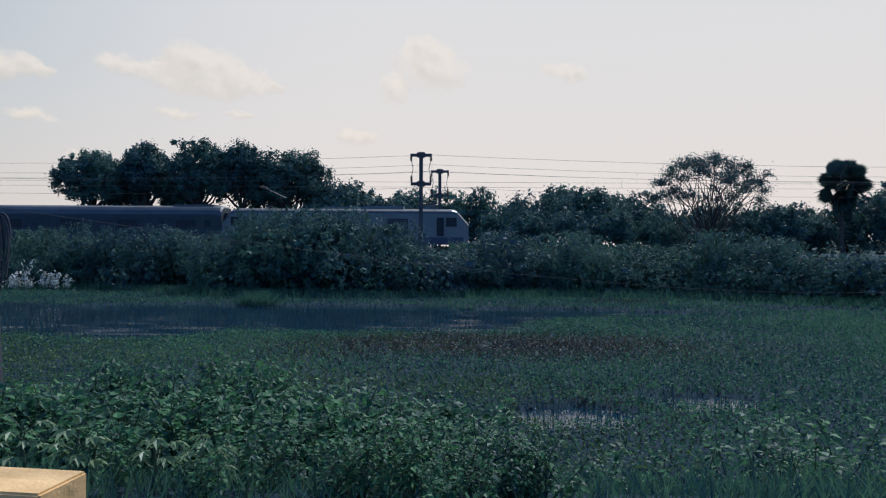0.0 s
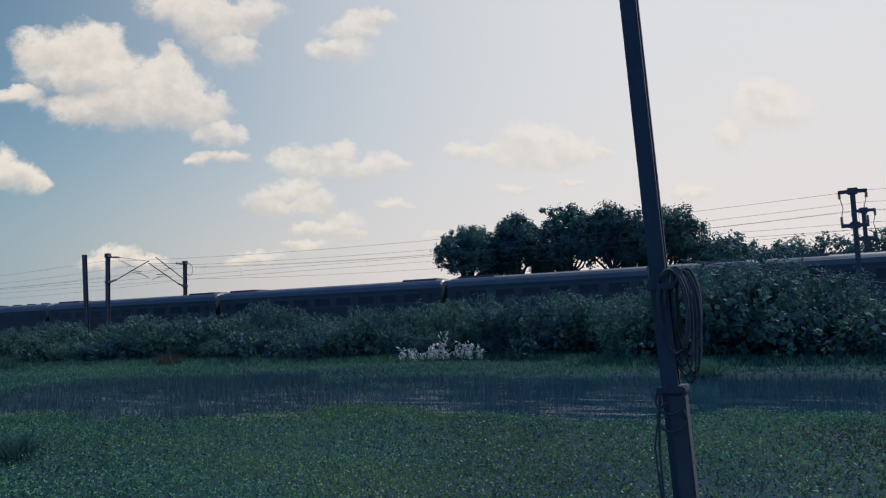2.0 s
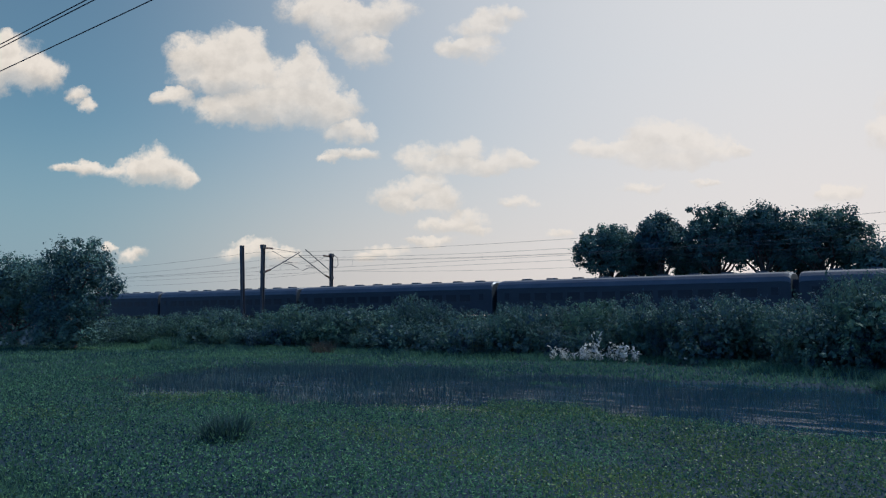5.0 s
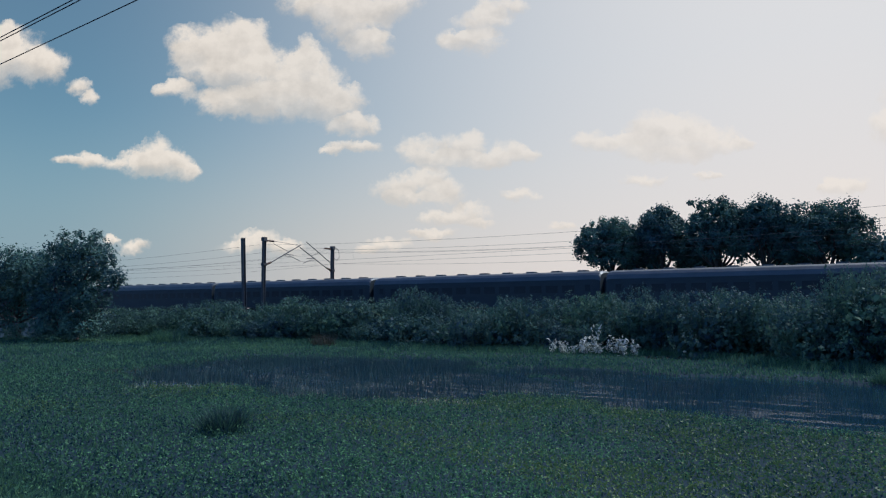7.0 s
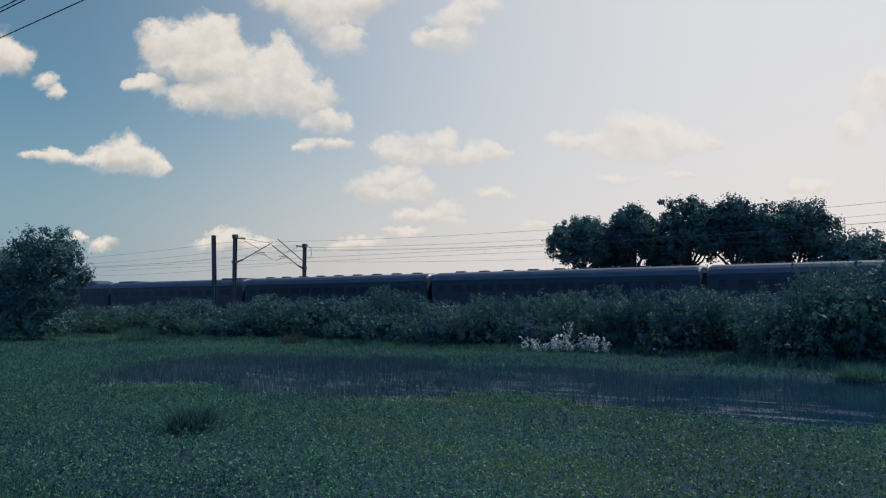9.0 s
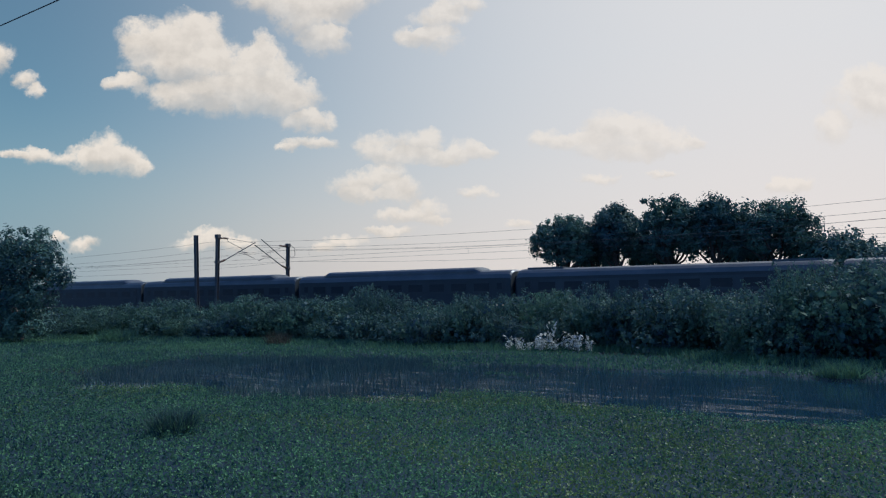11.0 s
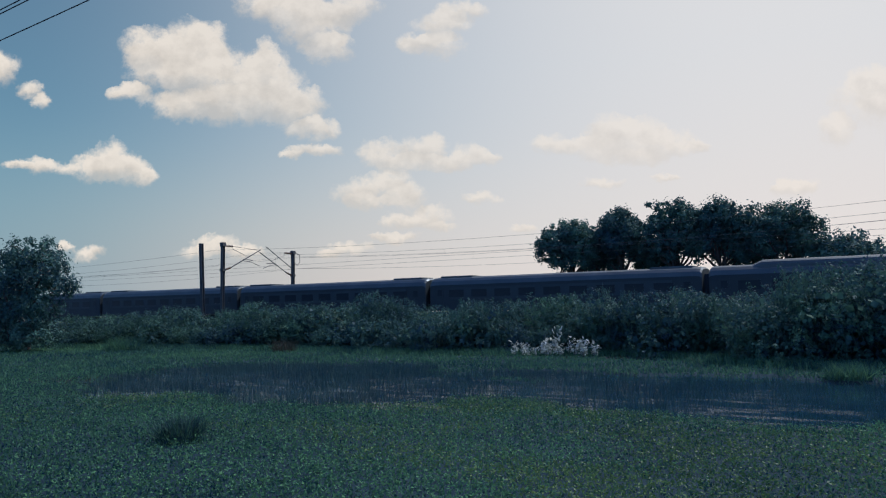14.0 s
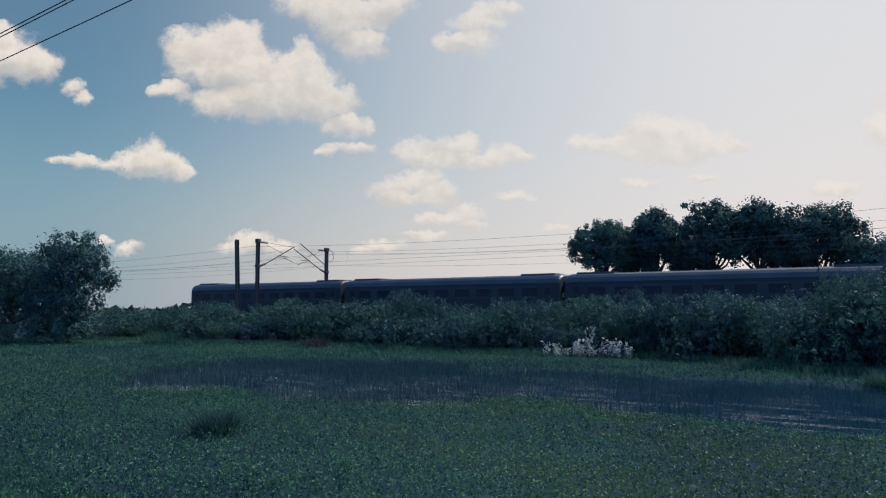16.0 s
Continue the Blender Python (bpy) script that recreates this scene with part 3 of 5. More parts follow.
def cantilever_mast(s, q, toward, height=8.3, label="grey steel mast with bracket arms over the track", double=False):
    """A railway mast; toward is +1 or -1: the side, square to the track, to which its arms reach."""
    root = tagged(new("catenary_mast"), label, "railway mast", "railway masts")
    root.matrix_world = Matrix.Translation(rail_place(s, q, RAIL - 0.2)) @ Matrix.Rotation(TRACK, 4, "Z")
    part("post", h_section("post", M["steel"], height), root)
    t = toward
    part("top_clamp", box_mesh("top_clamp", M["steel"], -0.22, 0.22, -0.22, 0.22, height - 0.35, height + 0.05, bevel=0.03), root)
    part("lower_clamp", box_mesh("lower_clamp", M["steel"], -0.22, 0.22, -0.22, 0.22, height - 2.75, height - 2.5, bevel=0.03), root)
    foot, tip = (0, 1.0 * t, height - 2.35), (0, 4.9 * t, height - 0.4)
    part("bracket_tube", tube_mesh("bracket_tube", M["steel"], [([foot, tip], 0.05)]), root)
    if double:
        part("upper_bracket", tube_mesh("upper_bracket", M["steel"], [([(0, 0.3 * t, height - 1.8), (0, 4.0 * t, height + 0.25)], 0.045)]), root)
        loop = [(0.1, -0.3 * t, height - 0.1), (0.1, -0.9 * t, height - 0.4), (0.1, -1.0 * t, height - 1.1), (0.1, -0.6 * t, height - 1.5), (0.1, -0.2 * t, height - 1.3)]
        part("jumper_loop", tube_mesh("jumper_loop", M["wire"], [(loop, 0.03)]), root)
    part("stay_tube", tube_mesh("stay_tube", M["steel"], [([(0, 1.3 * t, height - 0.25), (0, 4.6 * t, height - 0.45)], 0.02)]), root)
    part("diagonal_tube", tube_mesh("diagonal_tube", M["steel"], [([(0, 1.2 * t, height - 0.5), (0, 3.3 * t, height - 1.2)], 0.022)]), root)
    part("hanger_tube", tube_mesh("hanger_tube", M["steel"], [([(0, 2.6 * t, height - 1.45), (0, 3.9 * t, height - 1.5)], 0.04)]), root)
    part("register_arm", tube_mesh("register_arm", M["steel"], [([(0, 2.7 * t, height - 1.6), (0.1, 3.6 * t, height - 1.7), (0.2, 4.6 * t, height - 2.05)], 0.03)]), root)
    for a, b in (((0, 0.2 * t, height - 2.62), foot), ((0, 0.2 * t, height - 0.25), (0, 1.3 * t, height - 0.25))):
        part("insulator", tube_mesh("insulator", M["insulator"], [insulator_path(a, b, 6, 0.12)]), root, "brown ribbed insulator")
    return root


def feeder_mast(s, q, height, arm_s=0.0):
    """A mast seen square on, with two cross-arms and hanging insulator strings."""
    root = tagged(new("feeder_mast"), "dark steel mast with two cross-arms and insulator strings", "railway mast", "railway masts")
    root.matrix_world = Matrix.Translation(rail_place(s, q, RAIL - 0.2)) @ Matrix.Rotation(TRACK, 4, "Z")
    part("post", h_section("post", M["steel"], height, 0.26), root)
    for z, w in ((height - 0.15, 0.75), (height - 2.15, 0.72)):
        part("cross_arm", box_mesh("cross_arm", M["steel"], -w, w, -0.12, 0.12, z - 0.1, z + 0.1, bevel=0.02), root)
        part("clamp", box_mesh("clamp", M["steel"], -0.28, 0.28, -0.2, 0.2, z - 0.17, z + 0.2, bevel=0.04), root)
        for e in (-1, 1):
            part("pin_insulator", tube_mesh("pin_insulator", M["insulator"], [insulator_path((e * w * 0.92, 0, z + 0.1 if z < height - 1 else z - 0.1), (e * w * 0.92, 0, z + 0.55 if z < height - 1 else z - 0.4), 4, 0.11)]), root)
    for e in (-1, 1):
        top, low = np.array((e * 0.68, 0, height - 0.5)), np.array((e * 0.66, 0, height - 1.65))
        part("jumper", tube_mesh("jumper", M["wire"], [([top, (top + low) / 2 + np.array((-e * 0.12, 0, 0)), low], 0.025)]), root)
    return root


cantilever_mast(-65.8, NEAR_MAST, 1, 8.13)
cantilever_mast(-66.6, FAR_MAST, -1, 7.97, double=True)
anchor = tagged(new("anchor_mast"), "plain leaning grey steel anchor mast", "railway mast", "railway masts")
anchor.matrix_world = Matrix.Translation(rail_place(-68.25, NEAR_MAST - 0.2, RAIL - 0.2)) @ Matrix.Rotation(TRACK, 4, "Z") @ pose(0, 0, 0, 0, -3.0, 0)
part("post", h_section("post", M["steel"], 8.25, 0.34, 0.3), anchor)
feeder_mast(-4.7, NEAR_MAST, 7.6)
feeder_mast(-3.5, FAR_MAST, 7.5)


def sagging(p0, p1, sag, n=14):
    p0, p1 = np.array(p0, float), np.array(p1, float)
    t = np.linspace(0, 0.998, n)[:, None]
    return p0 + (p1 - p0) * t - np.array([0, 0, 1.0]) * sag * 4 * t * (1 - t)


def build_overhead():
    stations = (-260, -196, -131, -66.2, -4, 61, 126, 190)
    for q in (NEAR_TRACK, FAR_TRACK):
        line = tagged(new("overhead_line"), "thin black overhead line with droppers along the track", "overhead line", "overhead lines")
        run = np.concatenate([sagging(rail_place(a, q, RAIL + 6.9), rail_place(b, q, RAIL + 6.9), 0.75) for a, b in zip(stations[:-1], stations[1:])])
        part("messenger_wire", tube_mesh("messenger_wire", M["wire"], [(run, 0.009)], 4), line)
        part("contact_wire", tube_mesh("contact_wire", M["wire"], [([rail_place(stations[0], q, RAIL + 5.62), rail_place(0, q, RAIL + 5.62), rail_place(stations[-1], q, RAIL + 5.62)], 0.009)], 4), line)
        for p in run[2::3]:
            part("dropper", tube_mesh("dropper", M["wire"], [([p, (p[0], p[1], RAIL + 5.62)], 0.006)], 4), line)
    for q, z in ((NEAR_MAST - 0.6, 7.2), (FAR_MAST + 0.6, 7.2), (FAR_MAST + 0.5, 5.9)):
        run = np.concatenate([sagging(rail_place(a, q, RAIL + z), rail_place(b, q, RAIL + z), 0.7) for a, b in zip(stations[:-1], stations[1:])])
        tagged(new("feeder_wire", tube_mesh("feeder_wire", M["wire"], [(run, 0.009)], 4)), "thin black feeder wire strung beside the railway", "wire", "overhead lines")


build_overhead()

# ---- train ----
HALF = 1.6


def train_section(half, side, top, roof_from):
    """Cross-section points (y, z) from the lower near edge over the roof to the far one."""
    pts = [(-half, 1.05), (-half, roof_from)]
    for k in range(1, 8):
        a = math.pi * k / 8
        pts.append((-half * math.cos(a) * abs(math.cos(a)) ** -0.35 if abs(math.cos(a)) > 1e-6 else 0.0, roof_from + (top - roof_from) * math.sin(a) ** 0.8))
    return pts + [(half, roof_from), (half, 1.05)]


def shell(name, mats, half, top, roof_from, stations):
    """Body skinned through stations (x, dz of the roof, width factor); material 1 on the roof."""
    base = train_section(half, 0, top, roof_from)
    rings = []
    for x, drop, wf in stations:
        rings.append([(x, y * wf, z - drop if z > roof_from - 0.01 else z) for y, z in base])
    k = len(base)
    v = np.array(rings).reshape(-1, 3)
    f, idx = [], []
    for i in range(len(rings) - 1):
        for j in range(k):
            j2 = (j + 1) % k
            f.append((i * k + j, (i + 1) * k + j, (i + 1) * k + j2, i * k + j2))
            idx.append(1 if 1 <= j < k - 2 else 0)
    me = mesh_from(name, v, f, mats, False, idx)
    bm = bmesh.new()
    bm.from_mesh(me)
    bm.verts.ensure_lookup_table()
    bm.faces.new([bm.verts[j] for j in range(k)])
    bm.faces.new([bm.verts[(len(rings) - 1) * k + j] for j in reversed(range(k))])
    bmesh.ops.recalc_face_normals(bm, faces=bm.faces)
    bm.to_mesh(me)
    bm.free()
    return me


def wheel_mesh():
    bm = bmesh.new()
    bmesh.ops.create_cone(bm, cap_ends=True, segments=18, radius1=0.457, radius2=0.44, depth=0.13)
    bmesh.ops.rotate(bm, verts=bm.verts, matrix=Matrix.Rotation(math.pi / 2, 3, "X"))
    return bm_mesh("wheel", bm, M["rail"])


WHEEL = wheel_mesh()
BOGIE_BM = bmesh.new()
for _s in (-1, 1):
    box(BOGIE_BM, -1.7, 1.7, _s * 1.05 - 0.09, _s * 1.05 + 0.09, 0.45, 0.72, 0.03)
box(BOGIE_BM, -0.35, 0.35, -1.0, 1.0, 0.5, 0.95)
BOGIE = bm_mesh("bogie", BOGIE_BM, M["under"])


def add_bogies(root, centres, axles=(-1.28, 1.28)):
    for x in centres:
        b = part("bogie", BOGIE, root, "dark dusty bogie")
        b.location = (x, 0, 0)
        for ax in axles:
            for side in (-0.86, 0.86):
                w = part("wheel", WHEEL, b)
                w.location = (ax, side, 0.457)


WINDOW = box_mesh("window", M["glass"], -0.55, 0.55, -0.012, 0.012, -0.3, 0.3)
WIDE_WINDOW = box_mesh("window", M["glass"], -0.75, 0.75, -0.012, 0.012, -0.32, 0.32)
DOOR = {k: box_mesh("coach_door", M[k], -0.38, 0.38, -0.015, 0.015, -1.0, 0.95, bevel=0.008) for k in ("coach_grey", "coach_shade_navy", "coach_blue")}
VENT = box_mesh("roof_vent", M["roof"], -0.42, 0.42, -0.3, 0.3, -0.06, 0.1, bevel=0.04)
BAND = {k: box_mesh("window_band", M[k], -9.6, 9.6, -0.008, 0.008, -0.52, 0.52) for k in ("coach_grey", "coach_shade_navy", "coach_blue", "under")}
SKIRT = box_mesh("underframe_box", M["under"], -6.2, 6.2, -1.25, 1.25, 0.5, 1.04, bevel=0.04)
GANGWAY = box_mesh("gangway", M["under"], -0.24, 0.24, -0.75, 0.75, 1.15, 3.45, bevel=0.05)
ROOF_UNIT = box_mesh("roof_unit", M["roof"], -1.6, 1.6, -1.0, 1.0, -0.25, 0.07, bevel=0.05)
ROOF_HOOD = shell("raised_roof", [M["roof"], M["roof"]], 1.42, 4.33, 3.95, [(-8.9, 0.32, 0.94), (-8.2, 0.0, 1), (8.2, 0.0, 1), (8.9, 0.32, 0.94)])
_ends = [(-11.75, 0.16, 0.965), (-11.62, 0.04, 0.995), (-11.3, 0.0, 1.0), (11.3, 0.0, 1.0), (11.62, 0.04, 0.995), (11.75, 0.16, 0.965)]
BODY = {k: shell("body", [M[k], M["roof"]], HALF, 4.04, 3.3, _ends) for k in ("coach_grey", "coach_shade_navy", "coach_blue")}


def make_coach(paint, band, vents, hood, windows, label):
    root = tagged(new("railway_coach"), label, "railway coach", "coaches of the train")
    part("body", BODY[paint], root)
    g = part("gangway", GANGWAY, root, "black rubber gangway")
    g.location = (-11.9, 0, 0)
    g = part("gangway", GANGWAY, root, "black rubber gangway")
    g.location = (11.9, 0, 0)
    part("underframe_box", SKIRT, root)
    for side in (-1, 1):
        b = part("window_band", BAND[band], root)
        b.location = (0, side * (HALF + 0.004), 2.55)
        n = windows
        for k in range(n):
            w = part("window", WIDE_WINDOW if n < 10 else WINDOW, root, "dark window pane")
            w.location = (-9.0 + 18.0 * k / (n - 1), side * (HALF + 0.014), 2.55)
        for x in (-10.7, 10.7):
            d = part("coach_door", DOOR[paint], root, "closed door with a small pane")
            d.location = (x, side * (HALF + 0.008), 2.12)
            p = part("door_pane", WINDOW, d)
            p.scale = (0.42, 1, 0.9)
            p.location = (0, side * 0.016, 0.5)
    if vents:
        for k in range(9):
            v = part("roof_vent", VENT, root, "grey domed roof vent")
            v.location = (-9.6 + 2.4 * k, 0, 4.04)
    if hood:
        part("raised_roof", ROOF_HOOD, root, "raised ridged roof section")
    if not vents and not hood:
        for x in (-9.4, 9.4):
            u = part("roof_unit", ROOF_UNIT, root, "pale roof-mounted unit")
            u.location = (x, 0, 4.04)
    add_bogies(root, (-7.45, 7.45))
    return root


def make_loco():
    root = tagged(new("electric_locomotive"), "white electric locomotive in shade-grey colour, with a blue lower band and sloped cabs", "locomotive")
    me = shell("body", [M["loco_shaded_white"], M["roof"]], 1.55, 3.85, 3.45, [(-9.7, 1.15, 0.9), (-9.35, 0.75, 0.95), (-8.75, 0.1, 1.0), (-8.4, 0.0, 1.0), (8.4, 0.0, 1.0), (8.75, 0.1, 1.0), (9.35, 0.75, 0.95), (9.7, 1.15, 0.9)])
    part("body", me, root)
    part("lower_band", box_mesh("lower_band", M["loco_blue"], -9.3, 9.3, -1.565, 1.565, 1.07, 1.62), root, "dark blue lower band")
    part("underframe_box", box_mesh("underframe_box", M["under"], -3.2, 3.2, -1.3, 1.3, 0.35, 1.06, bevel=0.05), root)
    for side in (-1, 1):
        y = side * 1.56
        for x, w, n in ((-8.35, 0.42, "cab_window"), (8.35, 0.42, "cab_window"), (7.5, 0.28, "cab_door"), (-7.5, 0.28, "cab_door")):
            z0 = 2.45 if n == "cab_window" else 1.7
            part(n, box_mesh(n, M["glass"], x - w, x + w, y - 0.014, y + 0.014, z0, 3.15), root)
        for x, w in ((4.2, 0.8), (-3.9, 0.32)):
            grille = part("side_grille", box_mesh("side_grille", M["under"], x - w, x + w, y - 0.012, y + 0.012, 1.75, 3.05), root, "dark louvred air grille")
            for k in range(7):
                part("louvre", box_mesh("louvre", M["steel"], x - w + 0.05, x + w - 0.05, y + side * 0.004, y + side * 0.03, 1.85 + 0.17 * k, 1.9 + 0.17 * k), grille)
        for x in (-6.1, -5.2):
            part("side_window", box_mesh("side_window", M["glass"], x - 0.26, x + 0.26, y - 0.012, y + 0.012, 2.55, 2.95), root)
        # lettering on the flank, too blurred to spell: one bar for each character
        for k in range(15):
            if k == 6:
                continue
            part("letter_bar", box_mesh("letter_bar", M["loco_blue"], -3.25 + 0.33 * k, -3.03 + 0.33 * k, y - 0.008, y + 0.008, 2.3, 2.78), root)
    for e in (-1, 1):
        ws = part("windscreen", box_mesh("windscreen", M["glass"], -0.02, 0.02, -1.2, 1.2, -0.42, 0.42), root, "dark sloped windscreen")
        ws.matrix_basis = pose(e * 9.13, 0, 3.0, 0, -e * 33, 0)
        part("headlight", box_mesh("headlight", M["glass"], e * 9.62 - 0.06, e * 9.62 + 0.1, -0.3, 0.3, 2.0, 2.25, bevel=0.03), root)
        for side in (-0.85, 0.85):
            part("buffer", tube_mesh("buffer", M["under"], [([(e * 9.6, side, 1.1), (e * 10.1, side, 1.1), (e * 10.14, side, 1.1)], (0.12, 0.12, 0.25))], 10), root)
    for x, dims in ((3.0, (1.6, 0.8, 0.22)), (0.2, (1.9, 0.7, 0.16)), (6.8, (0.5, 0.45, 0.35))):
        part("roof_box", box_mesh("roof_box", M["loco_shaded_white"], x - dims[0], x + dims[0], -dims[1], dims[1], 3.78, 3.85 + dims[2], bevel=0.04), root)
    part("front_pantograph", tube_mesh("front_pantograph", M["steel"], [([(7.4, y, 4.05), (5.6, y * 0.6, 4.2), (7.2, y, 4.32)], 0.035) for y in (-0.55, 0.55)] + [([(7.3, -0.9, 4.35), (7.3, 0.9, 4.35)], 0.04)]), root, "folded pantograph")
    part("rear_pantograph", tube_mesh("rear_pantograph", M["steel"], [([(-6.4, y, 3.9), (-4.9, y * 0.7, 4.75), (-6.5, y * 0.5, 5.5)], 0.04) for y in (-0.55, 0.55)] + [([(-6.5, -0.9, 5.58), (-6.5, 0.9, 5.58)], 0.05), ([(-6.75, -0.8, 5.56), (-6.75, 0.8, 5.56)], 0.04)]), root, "raised pantograph touching the wire")
    add_bogies(root, (-5.7, 5.7), (-1.85, 0.0, 1.85))
    return root


LOCO = make_loco()
KINDS = {
    "power": make_coach("coach_grey", "under", False, False, 5, "dark grey power coach with long louvred panels"),
    "smooth": make_coach("coach_shade_navy", "coach_grey", False, False, 9, "coach with shade-navy sides, pale smooth roof and wide windows"),
    "vented": make_coach("coach_blue", "coach_blue", True, False, 13, "dark blue coach with roof vents and many windows"),
    "hooded": make_coach("coach_shade_navy", "coach_shade_navy", False, True, 9, "coach with shade-navy sides and a raised ridged roof"),
}
ORDER = ["power"] + ["smooth"] * 4 + ["vented"] * 8 + ["smooth"] + ["hooded"] * 3 + ["smooth"] * 5
COACHES, _used = [], set()
for _kind in ORDER:
    if _kind in _used:
        COACHES.append(copy_thing(KINDS[_kind], Matrix.Identity(4)))
    else:
        COACHES.append(KINDS[_kind])
        _used.add(_kind)
NOSE, SPEED = -0.8, 29.0


# ---- plants ----


def limb(p0, p1, r0, r1, rng, bend=0.12, n=6):
    p0, p1 = np.array(p0, float), np.array(p1, float)
    t = np.linspace(0, 1, n)[:, None]
    size = np.linalg.norm(p1 - p0)
    return p0 + (p1 - p0) * t + rng.normal(size=(1, 3)) * bend * size * np.sin(np.pi * t) + rng.normal(size=(n, 3)) * 0.02 * size * np.sin(np.pi * t), np.linspace(r0, r1, n)


def make_tree(name, label, blobs, trunk_r, fork, clusters, per, spread, leaf, rng, mat="leaf_tree", twigs=60, hollow=0.55, aspect=0.55, core=0):
    """Blobs outline the crown; limbs run from the fork to each of them, twigs on to the leaf clusters."""
    root = tagged(new(name), label, "tree")
    at, pts, face = heaps(blobs, clusters, per, spread, rng, hollow)
    paths = [limb((0, 0, -0.2), (0.2, 0, fork), trunk_r, trunk_r * 0.75, rng, 0.04)]
    for b in blobs:
        c = np.array(b[:3]) - np.array((0, 0, b[5] * 0.35))
        paths.append(limb((0.2 * rng.uniform(0, 1), 0, fork * rng.uniform(0.85, 1.0)), c, trunk_r * (0.5 if len(blobs) < 20 else 0.3), trunk_r * (0.16 if len(blobs) < 20 else 0.1), rng))
    for k in rng.choice(len(at), min(twigs, len(at)), replace=False):
        near = min(blobs, key=lambda b: np.linalg.norm(at[k] - np.array(b[:3])))
        c = np.array(near[:3]) - np.array((0, 0, near[5] * 0.35))
        paths.append(limb(c, at[k], trunk_r * 0.16, trunk_r * 0.04, rng, 0.1, 4))
    part("trunk", tube_mesh("trunk", M["bark"], paths), root, "dark forked trunk and limbs")
    v, f = leaf_quads(pts, leaf, rng, aspect, facing=face)
    if core:
        v2, f2 = leaf_quads(inner_points(blobs, core, rng), leaf * 2.2, rng, 0.8)
        v, f = np.concatenate([v, v2]), np.concatenate([f, f2 + len(v)])
    part("crown", mesh_from("crown", v, f, M[mat]), root)
    return root


def crown_blobs(rng, rx, ry, z0, z1, count):
    out = []
    for k in range(count):
        a, d = rng.uniform(0, 6.28), rng.uniform(0.25, 0.75)
        s = rng.uniform(0.38, 0.6)
        z = z0 + (z1 - z0) * rng.uniform(0.3, 0.75)
        out.append((rx * d * math.cos(a), ry * d * math.sin(a), z, rx * s, ry * s, min((z1 - z0) * s * 0.62, z1 - z)))
    out.append((0, 0, z1 - (z1 - z0) * 0.38, rx * 0.55, ry * 0.55, (z1 - z0) * 0.38))
    return out


def dome_blobs(rng, rx, ry, zc, rz, count):
    """Lumps of foliage set about a domed crown, with gaps low between them."""
    out = [(0, 0, zc + rz * 0.25, rx * 0.62, ry * 0.62, rz * 0.55)]
    for k in range(count):
        a, up = k * 2.4 + rng.uniform(-0.3, 0.3), -0.55 + 1.45 * (k + 0.5) / count
        level = math.sqrt(max(1 - up * up, 0.05))
        r = rng.uniform(0.26, 0.52)
        out.append((rx * (1 - r) * level * math.cos(a), ry * (1 - r) * level * math.sin(a), zc + rz * (1 - r) * up, rx * r, ry * r, rz * r * 0.85))
    return out


def place(ob, x, y, turn=0.0, scale=(1, 1, 1), sink=0.0):
    ob.matrix_world = Matrix.Translation((x, y, float(ground_height(x, y)) - sink)) @ Matrix.Rotation(turn, 4, "Z")
    ob.scale = scale
    return ob


